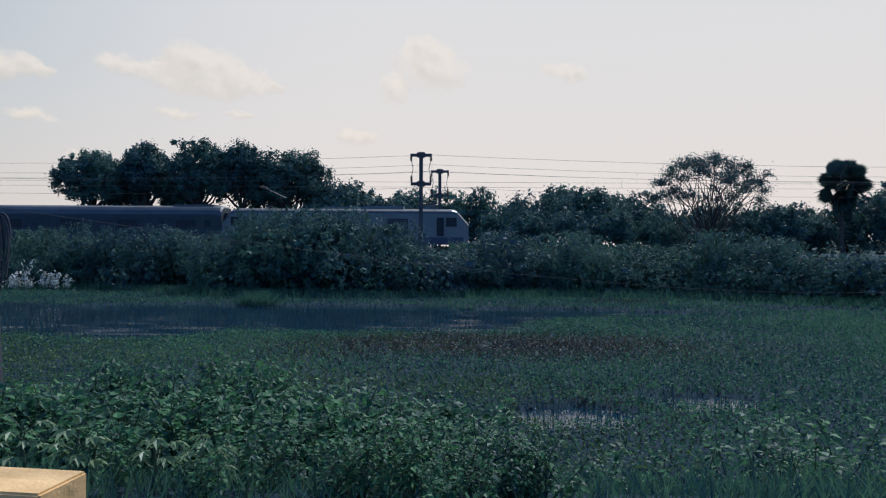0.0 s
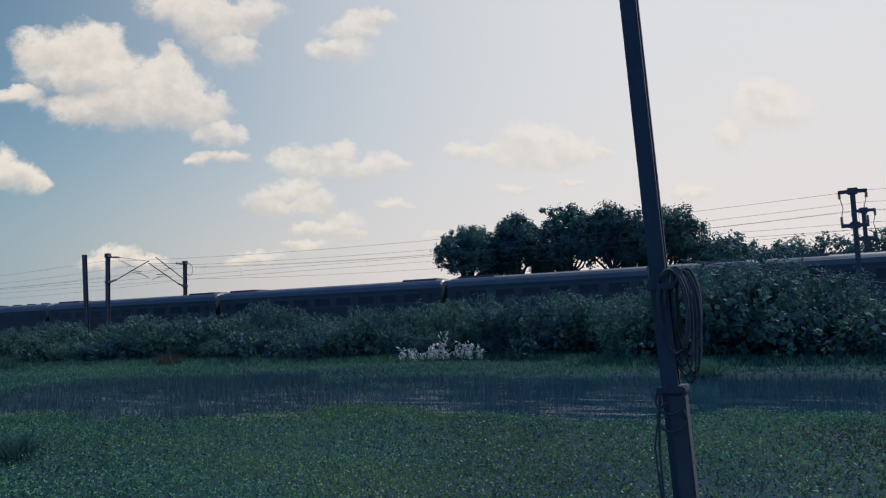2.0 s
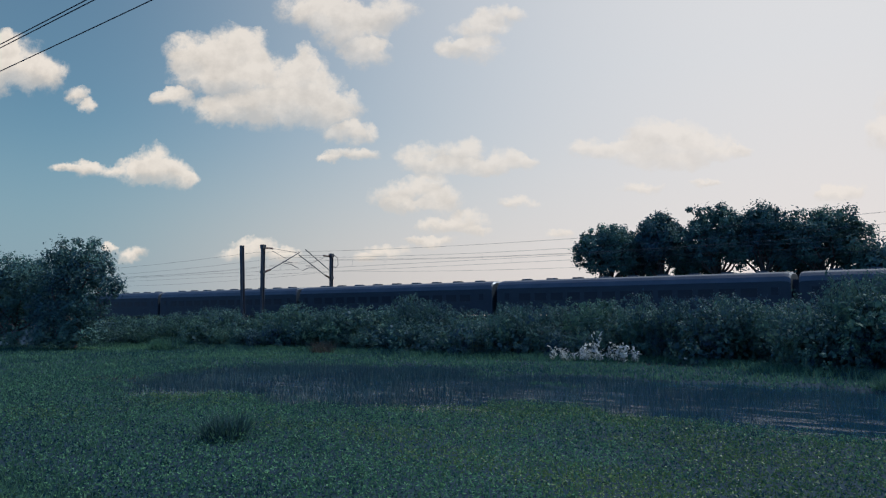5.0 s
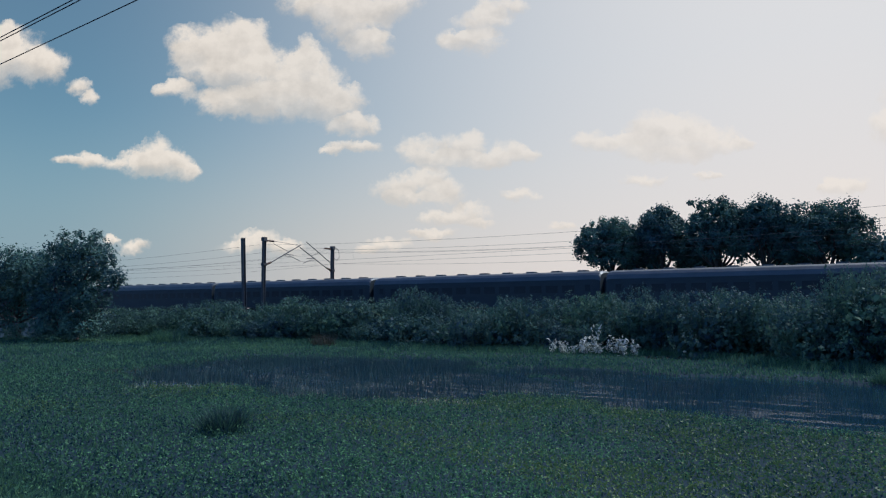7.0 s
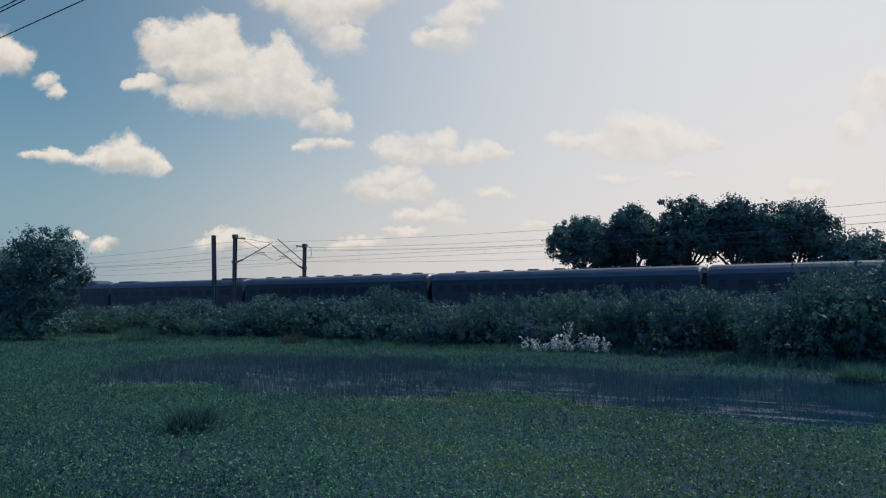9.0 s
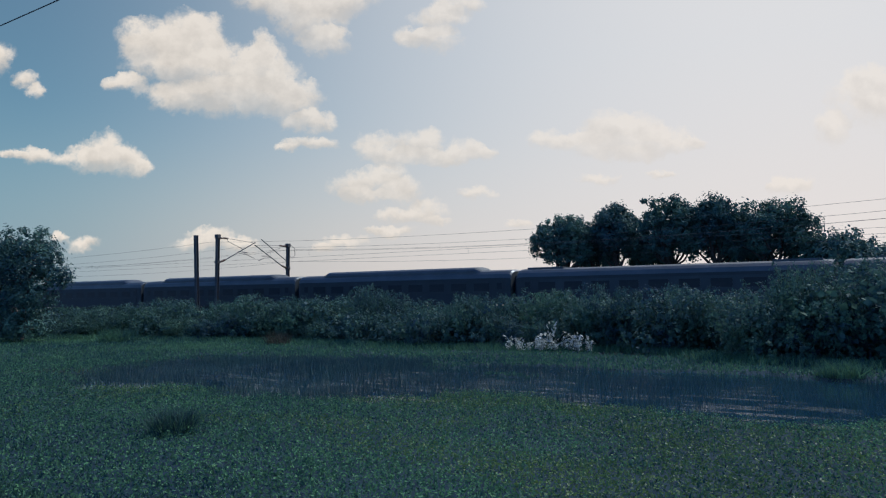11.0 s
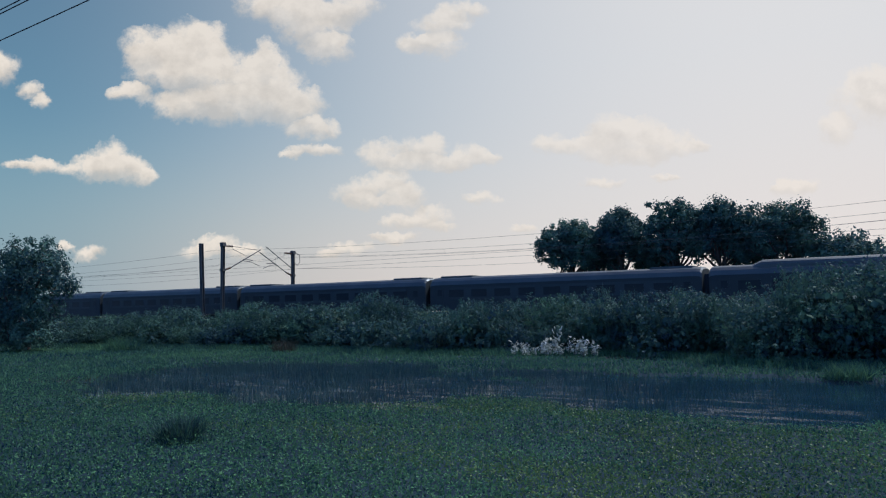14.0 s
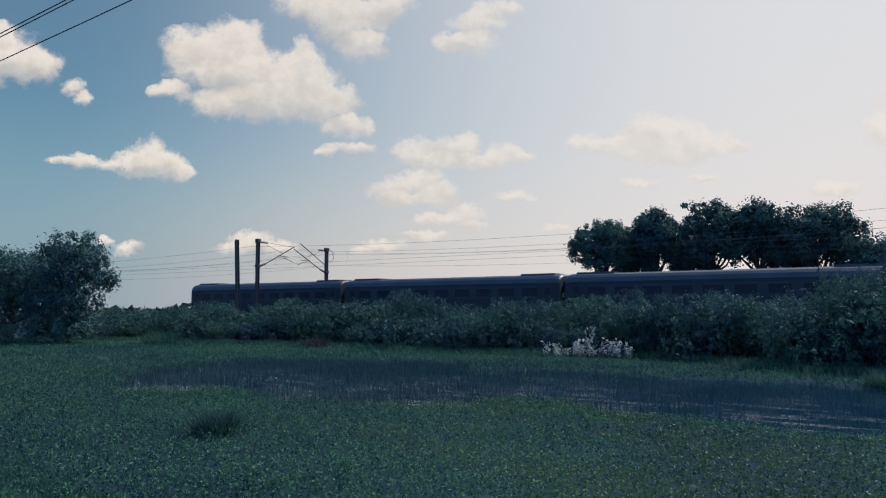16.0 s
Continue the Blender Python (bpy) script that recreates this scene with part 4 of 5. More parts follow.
def build_far_trees():
    rng = np.random.default_rng(11)
    # the big grove behind the railway
    for x, y, rx, zc, rz, lumps in ((-49.6, 90, 4.7, 10.4, 4.7, 13), (-43.4, 91, 3.5, 11.1, 4.9, 11), (-36.4, 90, 4.8, 11.2, 5.4, 14), (-31.4, 91, 3.7, 11.0, 5.0, 11), (-25.2, 91, 5.3, 10.2, 5.0, 14), (-46.6, 92.5, 3.4, 9.4, 3.9, 9), (-39.9, 93, 3.0, 8.8, 3.2, 8), (-28.8, 93, 3.4, 9.4, 4.2, 9), (-19.4, 92, 4.4, 6.9, 4.0, 11), (-14.6, 93, 4.0, 5.8, 3.6, 10)):
        t = make_tree("tree", "tall dark-leaved tree in a dense grove behind the railway", dome_blobs(rng, rx, rx, zc, rz, lumps), 0.36, zc - rz * 0.75, 430, 52, 0.24, 0.28, rng, hollow=0.6, aspect=0.7, core=240)
        place(t, x, y)
    # broad sparse tree with its limbs showing
    blobs = []
    for k in range(46):
        a = k * 2.4
        r = 5.9 * math.sqrt((k + 0.5) / 46)
        drop = 0.105 * r * r * rng.uniform(0.7, 1.5) + rng.uniform(0, 0.9)
        blobs.append((1.16 * r * math.cos(a) + 0.3, r * math.sin(a), 13.4 - drop, 1.1, 1.1, 0.55))
    for k in range(12):
        a = k * 2.4 + 0.6
        r = rng.uniform(2.5, 5.6)
        blobs.append((1.16 * r * math.cos(a), r * math.sin(a), rng.uniform(8.3, 10.2), 0.9, 0.9, 0.45))
    t = make_tree("umbrella_tree", "broad sparse tree with bare spreading limbs and a domed crown", blobs, 0.26, 3.6, 900, 15, 0.26, 0.22, rng, twigs=420, hollow=0.3)
    place(t, 23.9, 87)
    # tree line further back
    kinds = []
    for k in range(4):
        kinds.append(make_tree("tree", "dark leafy tree in the line behind the railway", crown_blobs(rng, 4.2, 4.2, 2.2, 10.0, 8), 0.28, 3.0, 190, 30, 0.34, 0.4, rng, twigs=25, core=200))
    spots = [(-14.5, 118, 1.05), (-9, 122, 1.1), (-3, 118, 1.06), (3, 122, 1.0), (9.5, 116, 1.12), (15, 112, 1.0), (19, 108, 0.95), (24, 112, 0.9), (12, 100, 0.98), (7, 104, 0.92), (1, 103, 0.8), (29, 106, 0.85), (33.5, 90, 0.72), (48.5, 92, 0.98), (50, 95, 1.1), (37, 104, 0.8), (42, 110, 0.8), (-18, 92, 0.95), (56, 100, 1.1), (20, 92, 0.62), (15, 90, 0.66), (27, 92, 0.6), (62, 104, 1.0), (70, 108, 1.05), (18, 97, 0.78), (31, 98, 0.8), (38, 97, 0.66), (24, 99, 0.72), (47, 99, 0.9), (10, 92, 0.66), (4, 95, 0.7), (-28, 125, 0.9), (-36, 125, 0.9), (-45, 120, 0.8), (41.8, 101, 0.78), (44.5, 97, 0.72), (40.0, 95, 0.6)]
    for k, (x, y, s) in enumerate(spots):
        t = kinds[k] if k < 4 else copy_thing(kinds[k % 4], Matrix.Identity(4))
        place(t, x, y, k * 1.7, (s * 1.1, s * 1.1, s * 1.1))
    # left-hand trees at the end of the field
    lobes = [(0, 0, 8.2, 2.4, 2.4, 1.5), (-2.4, 0, 6.9, 2.0, 2.0, 1.3), (2.4, 0, 6.8, 2.0, 2.0, 1.3), (4.0, 0, 5.2, 1.6, 1.8, 1.0), (-3.8, 0, 5.0, 2.0, 2.0, 1.3), (0.3, -0.6, 5.6, 2.4, 2.2, 1.4), (2.6, -0.6, 3.6, 2.2, 2.0, 1.1), (-1.8, -1, 3.2, 2.8, 2.4, 1.3), (0, -1.5, 1.4, 3.6, 2.2, 1.2), (3.2, -1, 1.4, 2.2, 2.0, 1.1)]
    t = make_tree("tree", "bushy dark tree standing at the field's edge", lobes, 0.3, 2.2, 460, 46, 0.28, 0.24, rng, hollow=0.6, core=200)
    place(t, -73.5, 34.1)
    t = make_tree("tree", "bushy dark tree standing at the field's edge", crown_blobs(rng, 6.0, 5.0, 0.4, 8.6, 10) + [(-3, -1, 1.5, 2.6, 2.4, 1.4), (3, -1.5, 1.4, 2.6, 2.4, 1.4)], 0.28, 1.8, 480, 46, 0.34, 0.26, rng, core=260)
    place(t, -84.0, 34.0)


build_far_trees()


def build_palm():
    rng = np.random.default_rng(21)
    root = tagged(new("palm_tree"), "tall fan palm with a round dark head of fronds", "palm")
    part("trunk", tube_mesh("trunk", M["bark"], [limb((0, 0, -0.2), (0.2, 0, 10.4), 0.34, 0.26, rng, 0.01, 9)], 8), root)
    # a full rosette of fans, drooping ones, and a skirt of dead fronds about the trunk
    fans = [(k * 137.5, 78 - k * 6.2, 2.1 + 0.2 * math.sin(k * 1.9)) for k in range(19)] + [(k * 100, 55 - k * 11, 1.15) for k in range(9)]
    fans += [(k * 72, -60, 1.8) for k in range(5)] + [(30 + k * 72, -74, 1.5) for k in range(5)] + [(k * 72, -80, 2.3) for k in range(5)]
    for a, up, reach in fans:
        a, up = math.radians(a + rng.uniform(-8, 8)), math.radians(up + rng.uniform(-4, 4))
        way = np.array((math.cos(a) * math.cos(up), math.sin(a) * math.cos(up), math.sin(up)))
        hub = np.array((0.2, 0, 10.4)) + way * (reach - 0.6) - np.array((0, 0, 0.1))
        side = unit(np.cross(way, (0.01, 0.02, 1)) + rng.normal(size=3) * 0.7)
        side = unit(side - way * np.dot(side, way))
        nor = np.cross(side, way)
        v, f = [], []
        rays = 19
        for j in range(rays):
            b = -1.35 + 2.7 * j / (rays - 1)
            d = way * math.cos(b) + side * math.sin(b)
            e = np.cross(d, nor)
            r = (1.0 + 0.9 * math.cos(b)) * rng.uniform(0.93, 1.05)
            m = hub + d * r * 0.55 - np.array((0, 0, 0.06))
            v += [hub, m + e * 0.19, hub + d * r - np.array((0, 0, 0.22)), m - e * 0.19]
            f.append((4 * j, 4 * j + 1, 4 * j + 2, 4 * j + 3))
        fr = part("frond", mesh_from("frond", v, f, M["palm"]), root)
        part("frond_stalk", tube_mesh("frond_stalk", M["stem"], [([(0.2, 0, 10.3), hub], (0.05, 0.03))], 5), fr)
    return root


place(build_palm(), 40.6, 90)


def make_bush(label, rng, clusters=220, per=20, leaf=0.112, mat="leaf", grow=1.0):
    """A bush about 4 m wide and 2 m high over its base, all grown alike."""
    root = tagged(new("bush"), label, "bush", "bushes along the railway")
    blobs = [(rng.uniform(-1.1, 1.1), rng.uniform(-1.0, 1.0), rng.uniform(0.6, 1.25), rng.uniform(0.7, 1.2), rng.uniform(0.7, 1.2), rng.uniform(0.5, 0.85)) for _ in range(8)]
    blobs += [(x, rng.uniform(-0.6, 0.6), 0.35, 0.9, 1.0, 0.45) for x in (-1.3, 0, 1.3)]
    blobs = [tuple(grow * c for c in b) for b in blobs]
    if grow > 1:
        blobs += [(rng.uniform(-2, 2), rng.uniform(-2, 2), rng.uniform(0.8, 3.4), 0.7, 0.7, 0.55) for _ in range(14)]
    at, pts, face = heaps(blobs, clusters, per, 0.085 * grow**0.6, rng, 0.8)
    stems = [limb((at[k][0] * 0.3, at[k][1] * 0.3, -0.1), at[k], 0.03, 0.008, rng, 0.1, 4) for k in rng.choice(len(at), 30, replace=False)]
    for k in range(16):
        # upright shoots that break the outline
        foot = at[int(rng.integers(len(at)))] * np.array((1, 1, 0.9))
        tip = foot + np.array((rng.normal(0, 0.18), rng.normal(0, 0.18), rng.uniform(0.3, 0.75)))
        stems.append(limb(foot, tip, 0.012, 0.004, rng, 0.1, 4))
        line = foot + (tip - foot) * np.linspace(0.1, 1, 14)[:, None]
        pts = np.concatenate([pts, line + rng.normal(size=(14, 3)) * 0.06])
        face = np.concatenate([face, unit(rng.normal(size=(14, 3)) + np.array((0, 0, 0.6)))])
    pts[:, 2] = np.maximum(pts[:, 2], 0.02)
    tagged(part("woody_base", tube_mesh("woody_base", M["stem"], stems, 4), root), kind="stuff")
    v, f = leaf_quads(pts, leaf, rng, 0.6, 0.25, facing=face, loose=0.5)
    heart = inner_points(blobs, 460 if grow == 1 else 760, rng, 0.88)
    v2, f2 = leaf_quads(heart, 0.24 if grow == 1 else 0.32, rng, 0.8)
    v, f = np.concatenate([v, np.maximum(v2, (-9, -9, 0.0))]), np.concatenate([f, f2 + len(v)])
    part("foliage", mesh_from("foliage", v, f, M[mat]), root)
    return root


def build_bushes():
    rng = np.random.default_rng(31)
    kinds = [make_bush("dense dark green bush with creepers beside the railway bank", rng) for _ in range(5)]
    tall_kinds = [make_bush("tall dark thicket bush hung with green creepers", rng, 400, 20, 0.155, grow=2.0) for _ in range(3)]
    made = 0
    # front edge of the thicket and its height along the field
    edge_x = [-110, -70, -52, -38, -30, -24, -19, -17, -11, -4, -1, 8, 14, 20, 60]
    edge_y = [40, 41, 43.5, 42.5, 45, 45.5, 44, 39.5, 39, 40, 41.5, 40.5, 37, 36, 36]
    high_x = [-110, -90, -73, -62, -58, -52, -43, -37, -30, -26, -23, -21, -18.5, -16.5, -12, -8, -5, -2, 2, 6, 11, 14, 18, 22, 60]
    high_z = [3.0, 2.8, 3.0, 3.2, 3.6, 3.0, 2.9, 3.3, 3.4, 3.8, 3.4, 4.0, 3.0, 3.9, 4.5, 4.2, 3.4, 3.2, 3.3, 3.3, 3.3, 2.9, 2.9, 3.0, 3.2]
    n = 0
    for row, (back, share) in enumerate(((1.4, 0.8), (3.6, 1.0), (7.0, 1.0))):
        x = -92.0 + row * 1.1
        while x < 52:
            y = float(np.interp(x, edge_x, edge_y)) + back + rng.uniform(-0.5, 0.5)
            h = float(np.interp(x, high_x, high_z)) * share * rng.uniform(0.55, 1.15) + 0.3
            g = float(ground_height(x, y))
            k = max(h - g, 0.8) / 1.95
            w = k * rng.uniform(0.75, 1.0) + 0.15
            if row == 0:
                y += 1.5 * (w - 1.0)
            if k > 1.45:
                b = tall_kinds[made] if made < 3 else copy_thing(tall_kinds[int(rng.integers(3))], Matrix.Identity(4))
                made += 1
                place(b, x, y, rng.uniform(0, 6.28), (w / 2, w / 2, k / 2), 0.05)
            else:
                b = kinds[n] if n < 5 else copy_thing(kinds[int(rng.integers(5))], Matrix.Identity(4))
                n += 1
                place(b, x, y, rng.uniform(0, 6.28), (w, w, k), 0.05)
            x += (1.5 * w + rng.uniform(0.3, 1.0)) * (1.0, 1.1, 1.7)[row]
    # taller shrubs that stand out of the thicket
    for x, y, h, w in ((-22.9, 45.4, 4.2, 1.25), (-21.0, 45.6, 3.8, 1.1), (-46.6, 47, 4.7, 0.8), (-45.2, 47.6, 4.2, 0.7), (-10.6, 42.5, 5.0, 1.2), (-13.0, 43, 5.3, 1.15), (-15.4, 43.3, 5.2, 0.9), (-8.4, 42.6, 4.5, 1.0), (-27.0, 46.4, 4.3, 0.8), (-36.5, 45.0, 3.9, 0.9), (-53.0, 46.5, 3.9, 0.9), (3.5, 42.5, 3.9, 0.9), (11.0, 42.0, 4.0, 1.0)):
        b = copy_thing(tall_kinds[n % 3], Matrix.Identity(4))
        n += 1
        k = (h - float(ground_height(x, y))) / 3.9
        place(b, x, y, n * 1.3, (w * 0.7, w * 0.7, k), 0.05)


build_bushes()


def build_far_woods():
    """Low woods on the horizon, one joined sheet of leaf clumps."""
    rng = np.random.default_rng(41)
    n = 5200
    a = rng.uniform(-2.6, 1.9, n)
    r = rng.uniform(260, 420, n)
    x, y = -10 + r * np.sin(a), r * np.cos(a)
    hump = 2.6 + 1.2 * np.sin(a * 31) * np.sin(a * 13 + 1) + 0.8 * np.sin(a * 77)
    z = rng.uniform(0, 1, n) ** 0.7 * hump
    v, f = leaf_quads(np.stack([x, y, z + 0.3], 1), 3.4, rng, 0.8)
    v[:, 2] = np.maximum(v[:, 2], 0.0)
    tagged(new("far_woods", mesh_from("far_woods", v, f, M["far_leaf"])), "low hazy line of distant woods", "woods", kind="stuff")


build_far_woods()


def build_field_cover():
    rng = np.random.default_rng(51)

    def scatter(x0, x1, y0, y1, n):
        return rng.uniform(x0, x1, n), rng.uniform(y0, y1, n)

    def patch(x, y, seed):
        return wobble(x * 2.2, y * 2.2, seed)

    # creeping leaves over the near field
    x, y = scatter(-46, 24, 4.5, 27, 560000)
    reach = np.hypot(x + 8, y)
    keep = (wetness(x, y) < 0.05) & (reach > 5) & (rng.uniform(0, 1, len(x)) < np.clip(15 / reach, 0.2, 1)) & (rng.uniform(-1.2, 0.9, len(x)) < patch(x, y, 8) + 0.75)
    x, y = x[keep], y[keep]
    z = ground_height(x, y) + rng.uniform(0.03, 0.2, len(x)) + 0.06 * patch(x, y, 9)
    fresh = rng.uniform(-0.3, 0.3, len(x)) < patch(x * 0.9, y * 0.9, 23) - 0.45 + 1.1 * np.exp(-(((x + 14) / 4) ** 2) - ((y - 12.5) / 2) ** 2)
    rust = (rng.uniform(-0.4, 0.4, len(x)) < 1.5 * np.exp(-(((x + 1.5) / 8) ** 2) - ((y - 20) / 3.2) ** 2) + 0.5 * patch(x * 0.7, y * 1.6, 14) - 0.95) & ~fresh
    for name, sel, mat, label in (("withered_creeper", rust, "dry", "brownish withered creeper patches in the field"), ("creeper_cover", ~fresh & ~rust, "creeper", "low creeping green leaves covering the wet field"), ("fresh_creeper", fresh, "creeper_fresh", "patches of fresh yellow-green creeping leaves in the field")):
        v, f = leaf_quads(np.stack([x[sel], y[sel], z[sel]], 1), 0.058, rng, 0.5, 0.3)
        tagged(new(name, mesh_from(name, v, f, M[mat])), label, "ground cover", kind="stuff")
    # grass over the whole field
    x, y = scatter(-85, 32, 4.5, 47.5, 460000)
    q = rng.uniform(0, 1, len(x))
    keep = (wetness(x, y) < 0.1) & (q < np.clip(26 / np.hypot(x + 8, y), 0.35, 1)) & (rng.uniform(-1.3, 0.7, len(x)) < patch(x, y, 12) + 0.4)
    x, y = x[keep], y[keep]
    brown = patch(x * 0.6, y * 0.6, 14) + 1.5 * np.exp(-(((x + 1) / 10) ** 2) - ((y - 20.5) / 4.5) ** 2) - 0.8
    dry = rng.uniform(-0.35, 0.35, len(x)) < brown
    h = 0.085 + 0.04 * patch(x, y, 13) + 0.0016 * np.hypot(x + 8, y)
    for name, sel, mat, label in (("grass", ~dry, "grass", "short rough green field grass"), ("dry_grass", dry, "dry", "brownish dry grass patches in the field")):
        v, f = upright_blades(x[sel], y[sel], ground_height(x[sel], y[sel]) - 0.02, h[sel], 0.045 + 0.0012 * np.hypot(x[sel] + 8, y[sel]), rng, 0.5)
        tagged(new(name, mesh_from(name, v, f, M[mat])), label, "grass", kind="stuff")
    # rough grass on the road bank
    x, y = scatter(-30, 12, 1.7, 7.5, 60000)
    v, f = upright_blades(x, y, ground_height(x, y) - 0.02, 0.2 + 0.08 * patch(x, y, 21), 0.02, rng, 0.5)
    tagged(new("bank_grass", mesh_from("bank_grass", v, f, M["grass"])), "rough green grass on the road bank", "grass", kind="stuff")
    # reeds in the ponds
    x, y = scatter(-46, 18, 9, 36, 260000)
    w = wetness(x, y)
    dense = patch(x * 1.5, y * 1.5, 17)
    keep = (w > -0.15) & (rng.uniform(0, 1, len(x)) < np.clip(0.13 + 0.3 * np.maximum(dense, 0) + 0.45 * np.clip((-21 - x) / 4, 0, 1) + 0.2 * (y < 16), 0.01, 1))
    # open water at the pond's near corner
    keep &= (((x + 33) / 3.5) ** 2 + ((y - 17.2) / 2.0) ** 2 > 1) | (rng.uniform(0, 1, len(x)) < 0.12)
    x, y = x[keep], y[keep]
    v, f = upright_blades(x, y, np.full(len(x), -0.15), 0.4 + 0.16 * dense[keep], 0.028, rng, 0.16)
    tagged(new("reeds", mesh_from("reeds", v, f, M["reed"])), "thin dark reeds standing in the marsh water", "reeds", kind="stuff")
    # rough taller grass along the foot of the thicket
    x = rng.uniform(-85, 32, 36000)
    y = np.interp(x, [-85, -70, -52, -38, -30, -24, -17, -11, -1, 8, 14, 20, 32], [38, 40, 43, 42, 44.5, 45, 39.5, 38.5, 41, 40, 36.5, 36, 36]) + rng.normal(0, 0.9, len(x))
    v, f = upright_blades(x, y, ground_height(x, y) - 0.03, 0.42, 0.06, rng, 0.4)
    tagged(new("edge_grass", mesh_from("edge_grass", v, f, M["grass"])), "taller rough grass along the thicket", "grass", kind="stuff")


build_field_cover()


def make_clump(name, label, mat, n, radius, height, width, rng):
    a, r = rng.uniform(0, 6.28, n), radius * np.sqrt(rng.uniform(0, 1, n))
    x, y = r * np.cos(a), r * np.sin(a)
    root = tagged(new(name), label, "plant")
    v, f = upright_blades(x, y, np.full(n, -0.03), height, width, rng, 0.45)
    part("tuft", mesh_from("tuft", v, f, M[mat]), root)
    return root


_rng = np.random.default_rng(61)
_tuft = make_clump("grass_tussock", "rounded dark grass tussock with dry tips in the open field", "reed", 900, 0.42, 0.52, 0.03, _rng)
_a, _r = _rng.uniform(0, 6.28, 420), 0.5 * np.sqrt(_rng.uniform(0, 1, 420))
part("crest", mesh_from("crest", *upright_blades(_r * np.cos(_a), _r * np.sin(_a), np.full(420, 0.0), 0.56, 0.022, _rng, 0.5), M["grass"]), _tuft)
place(_tuft, -23.7, 12.0)
place(make_clump("grass_tussock", "pale dry grass tussock at the pond's edge", "dry", 500, 0.9, 0.9, 0.03, _rng), -50.5, 41.0)
place(make_clump("grass_tussock", "low green grass tussock by the water", "grass", 700, 0.8, 0.6, 0.04, _rng), -12.8, 33.8)
place(make_clump("grass_tussock", "bright green grass tussock under the field trees", "grass", 700, 1.3, 1.1, 0.05, _rng), -64.5, 37.0)


def build_white_weeds():
    rng = np.random.default_rng(71)
    kinds = []
    for k in range(3):
        root = tagged(new("white_weed"), "pale silvery-white leafy weed at the thicket's foot", "plant", "white weeds")
        stems, pts = [], []
        for j in range(4):
            tip = np.array((rng.uniform(-0.35, 0.35), rng.uniform(-0.3, 0.3), rng.uniform(0.5, 1.05)))
            stems.append(limb((tip[0] * 0.3, tip[1] * 0.3, -0.05), tip, 0.02, 0.008, rng, 0.08, 4))
            pts.append(tip * np.linspace(0.2, 1.05, 13)[:, None] + rng.normal(size=(13, 3)) * 0.09)
        for path in stems:
            part("stem", tube_mesh("stem", M["stem"], [path], 4), root)
        v, f = leaf_quads(np.concatenate(pts), 0.23, rng, 0.45, 0.3)
        part("leaves", mesh_from("leaves", v, f, M["plume"]), root)
        kinds.append(root)
    for k in range(21):
        x = -32.0 + 5.2 * (k + rng.uniform(-0.8, 0.8)) / 21
        y = float(np.interp(x, [-38, -30, -24], [42.3, 44.6, 45.0])) + rng.uniform(-2.0, -0.9)
        w = kinds[k] if k < 3 else copy_thing(kinds[k % 3], Matrix.Identity(4))
        s = rng.uniform(0.5, 1.2)
        place(w, x, y, rng.uniform(0, 6.28), (s, s, s))
    w = copy_thing(kinds[0], Matrix.Identity(4))
    place(w, -29.4, 43.0, 1.0, (0.8, 0.8, 1.8))


build_white_weeds()


def weed_leaf(c, way, size, rng):
    """A broad pointed leaf of two folded halves: six corners."""
    side = unit(np.cross(way, (0.02, 0.01, 1)) + rng.normal(size=3) * 0.25)
    up = np.cross(side, way)
    tip = c + way * size - np.array((0, 0, 0.18 * size))
    mid = c + way * size * 0.42 - up * 0.06 * size
    return [c, c + way * size * 0.3 + side * size * 0.4 + up * 0.06 * size, tip, c + way * size * 0.3 - side * size * 0.4 + up * 0.06 * size, mid]


def make_weed(rng, tall, stems_n, leaves_n, leaf):
    root = tagged(new("roadside_weed"), "tall leafy green weed on the road bank", "plant", "roadside weeds")
    v, f, stems = [], [], []
    for s in range(stems_n):
        foot = rng.normal(0, 0.16, 2)
        top = np.array((foot[0] + rng.normal(0, 0.24), foot[1] + rng.normal(0, 0.24), tall * rng.uniform(0.55, 1.05)))
        pts, rad = limb((foot[0], foot[1], -0.1), top, 0.012, 0.004, rng, 0.06, 6)
        stems.append((pts, rad))
        for k in range(leaves_n):
            t = rng.uniform(0.1, 1.03) ** 0.8
            i = min(int(t * 5), 4)
            c = pts[i] + (pts[i + 1] - pts[i]) * (t * 5 - i)
            a = k * 2.4 + rng.uniform(-0.4, 0.4)
            way = unit(np.array((math.cos(a), math.sin(a), rng.uniform(-0.7, 0.6))))
            b = len(v)
            v += weed_leaf(c + way * 0.05, way, leaf * rng.uniform(0.5, 1.2) * (1.1 - 0.3 * t), rng)
            f += [(b, b + 1, b + 2, b + 4), (b, b + 4, b + 2, b + 3)]
    for path in stems:
        part("stem", tube_mesh("stem", M["stem"], [path], 5), root)
    part("leaves", mesh_from("leaves", v, f, M["weed"]), root)
    return root


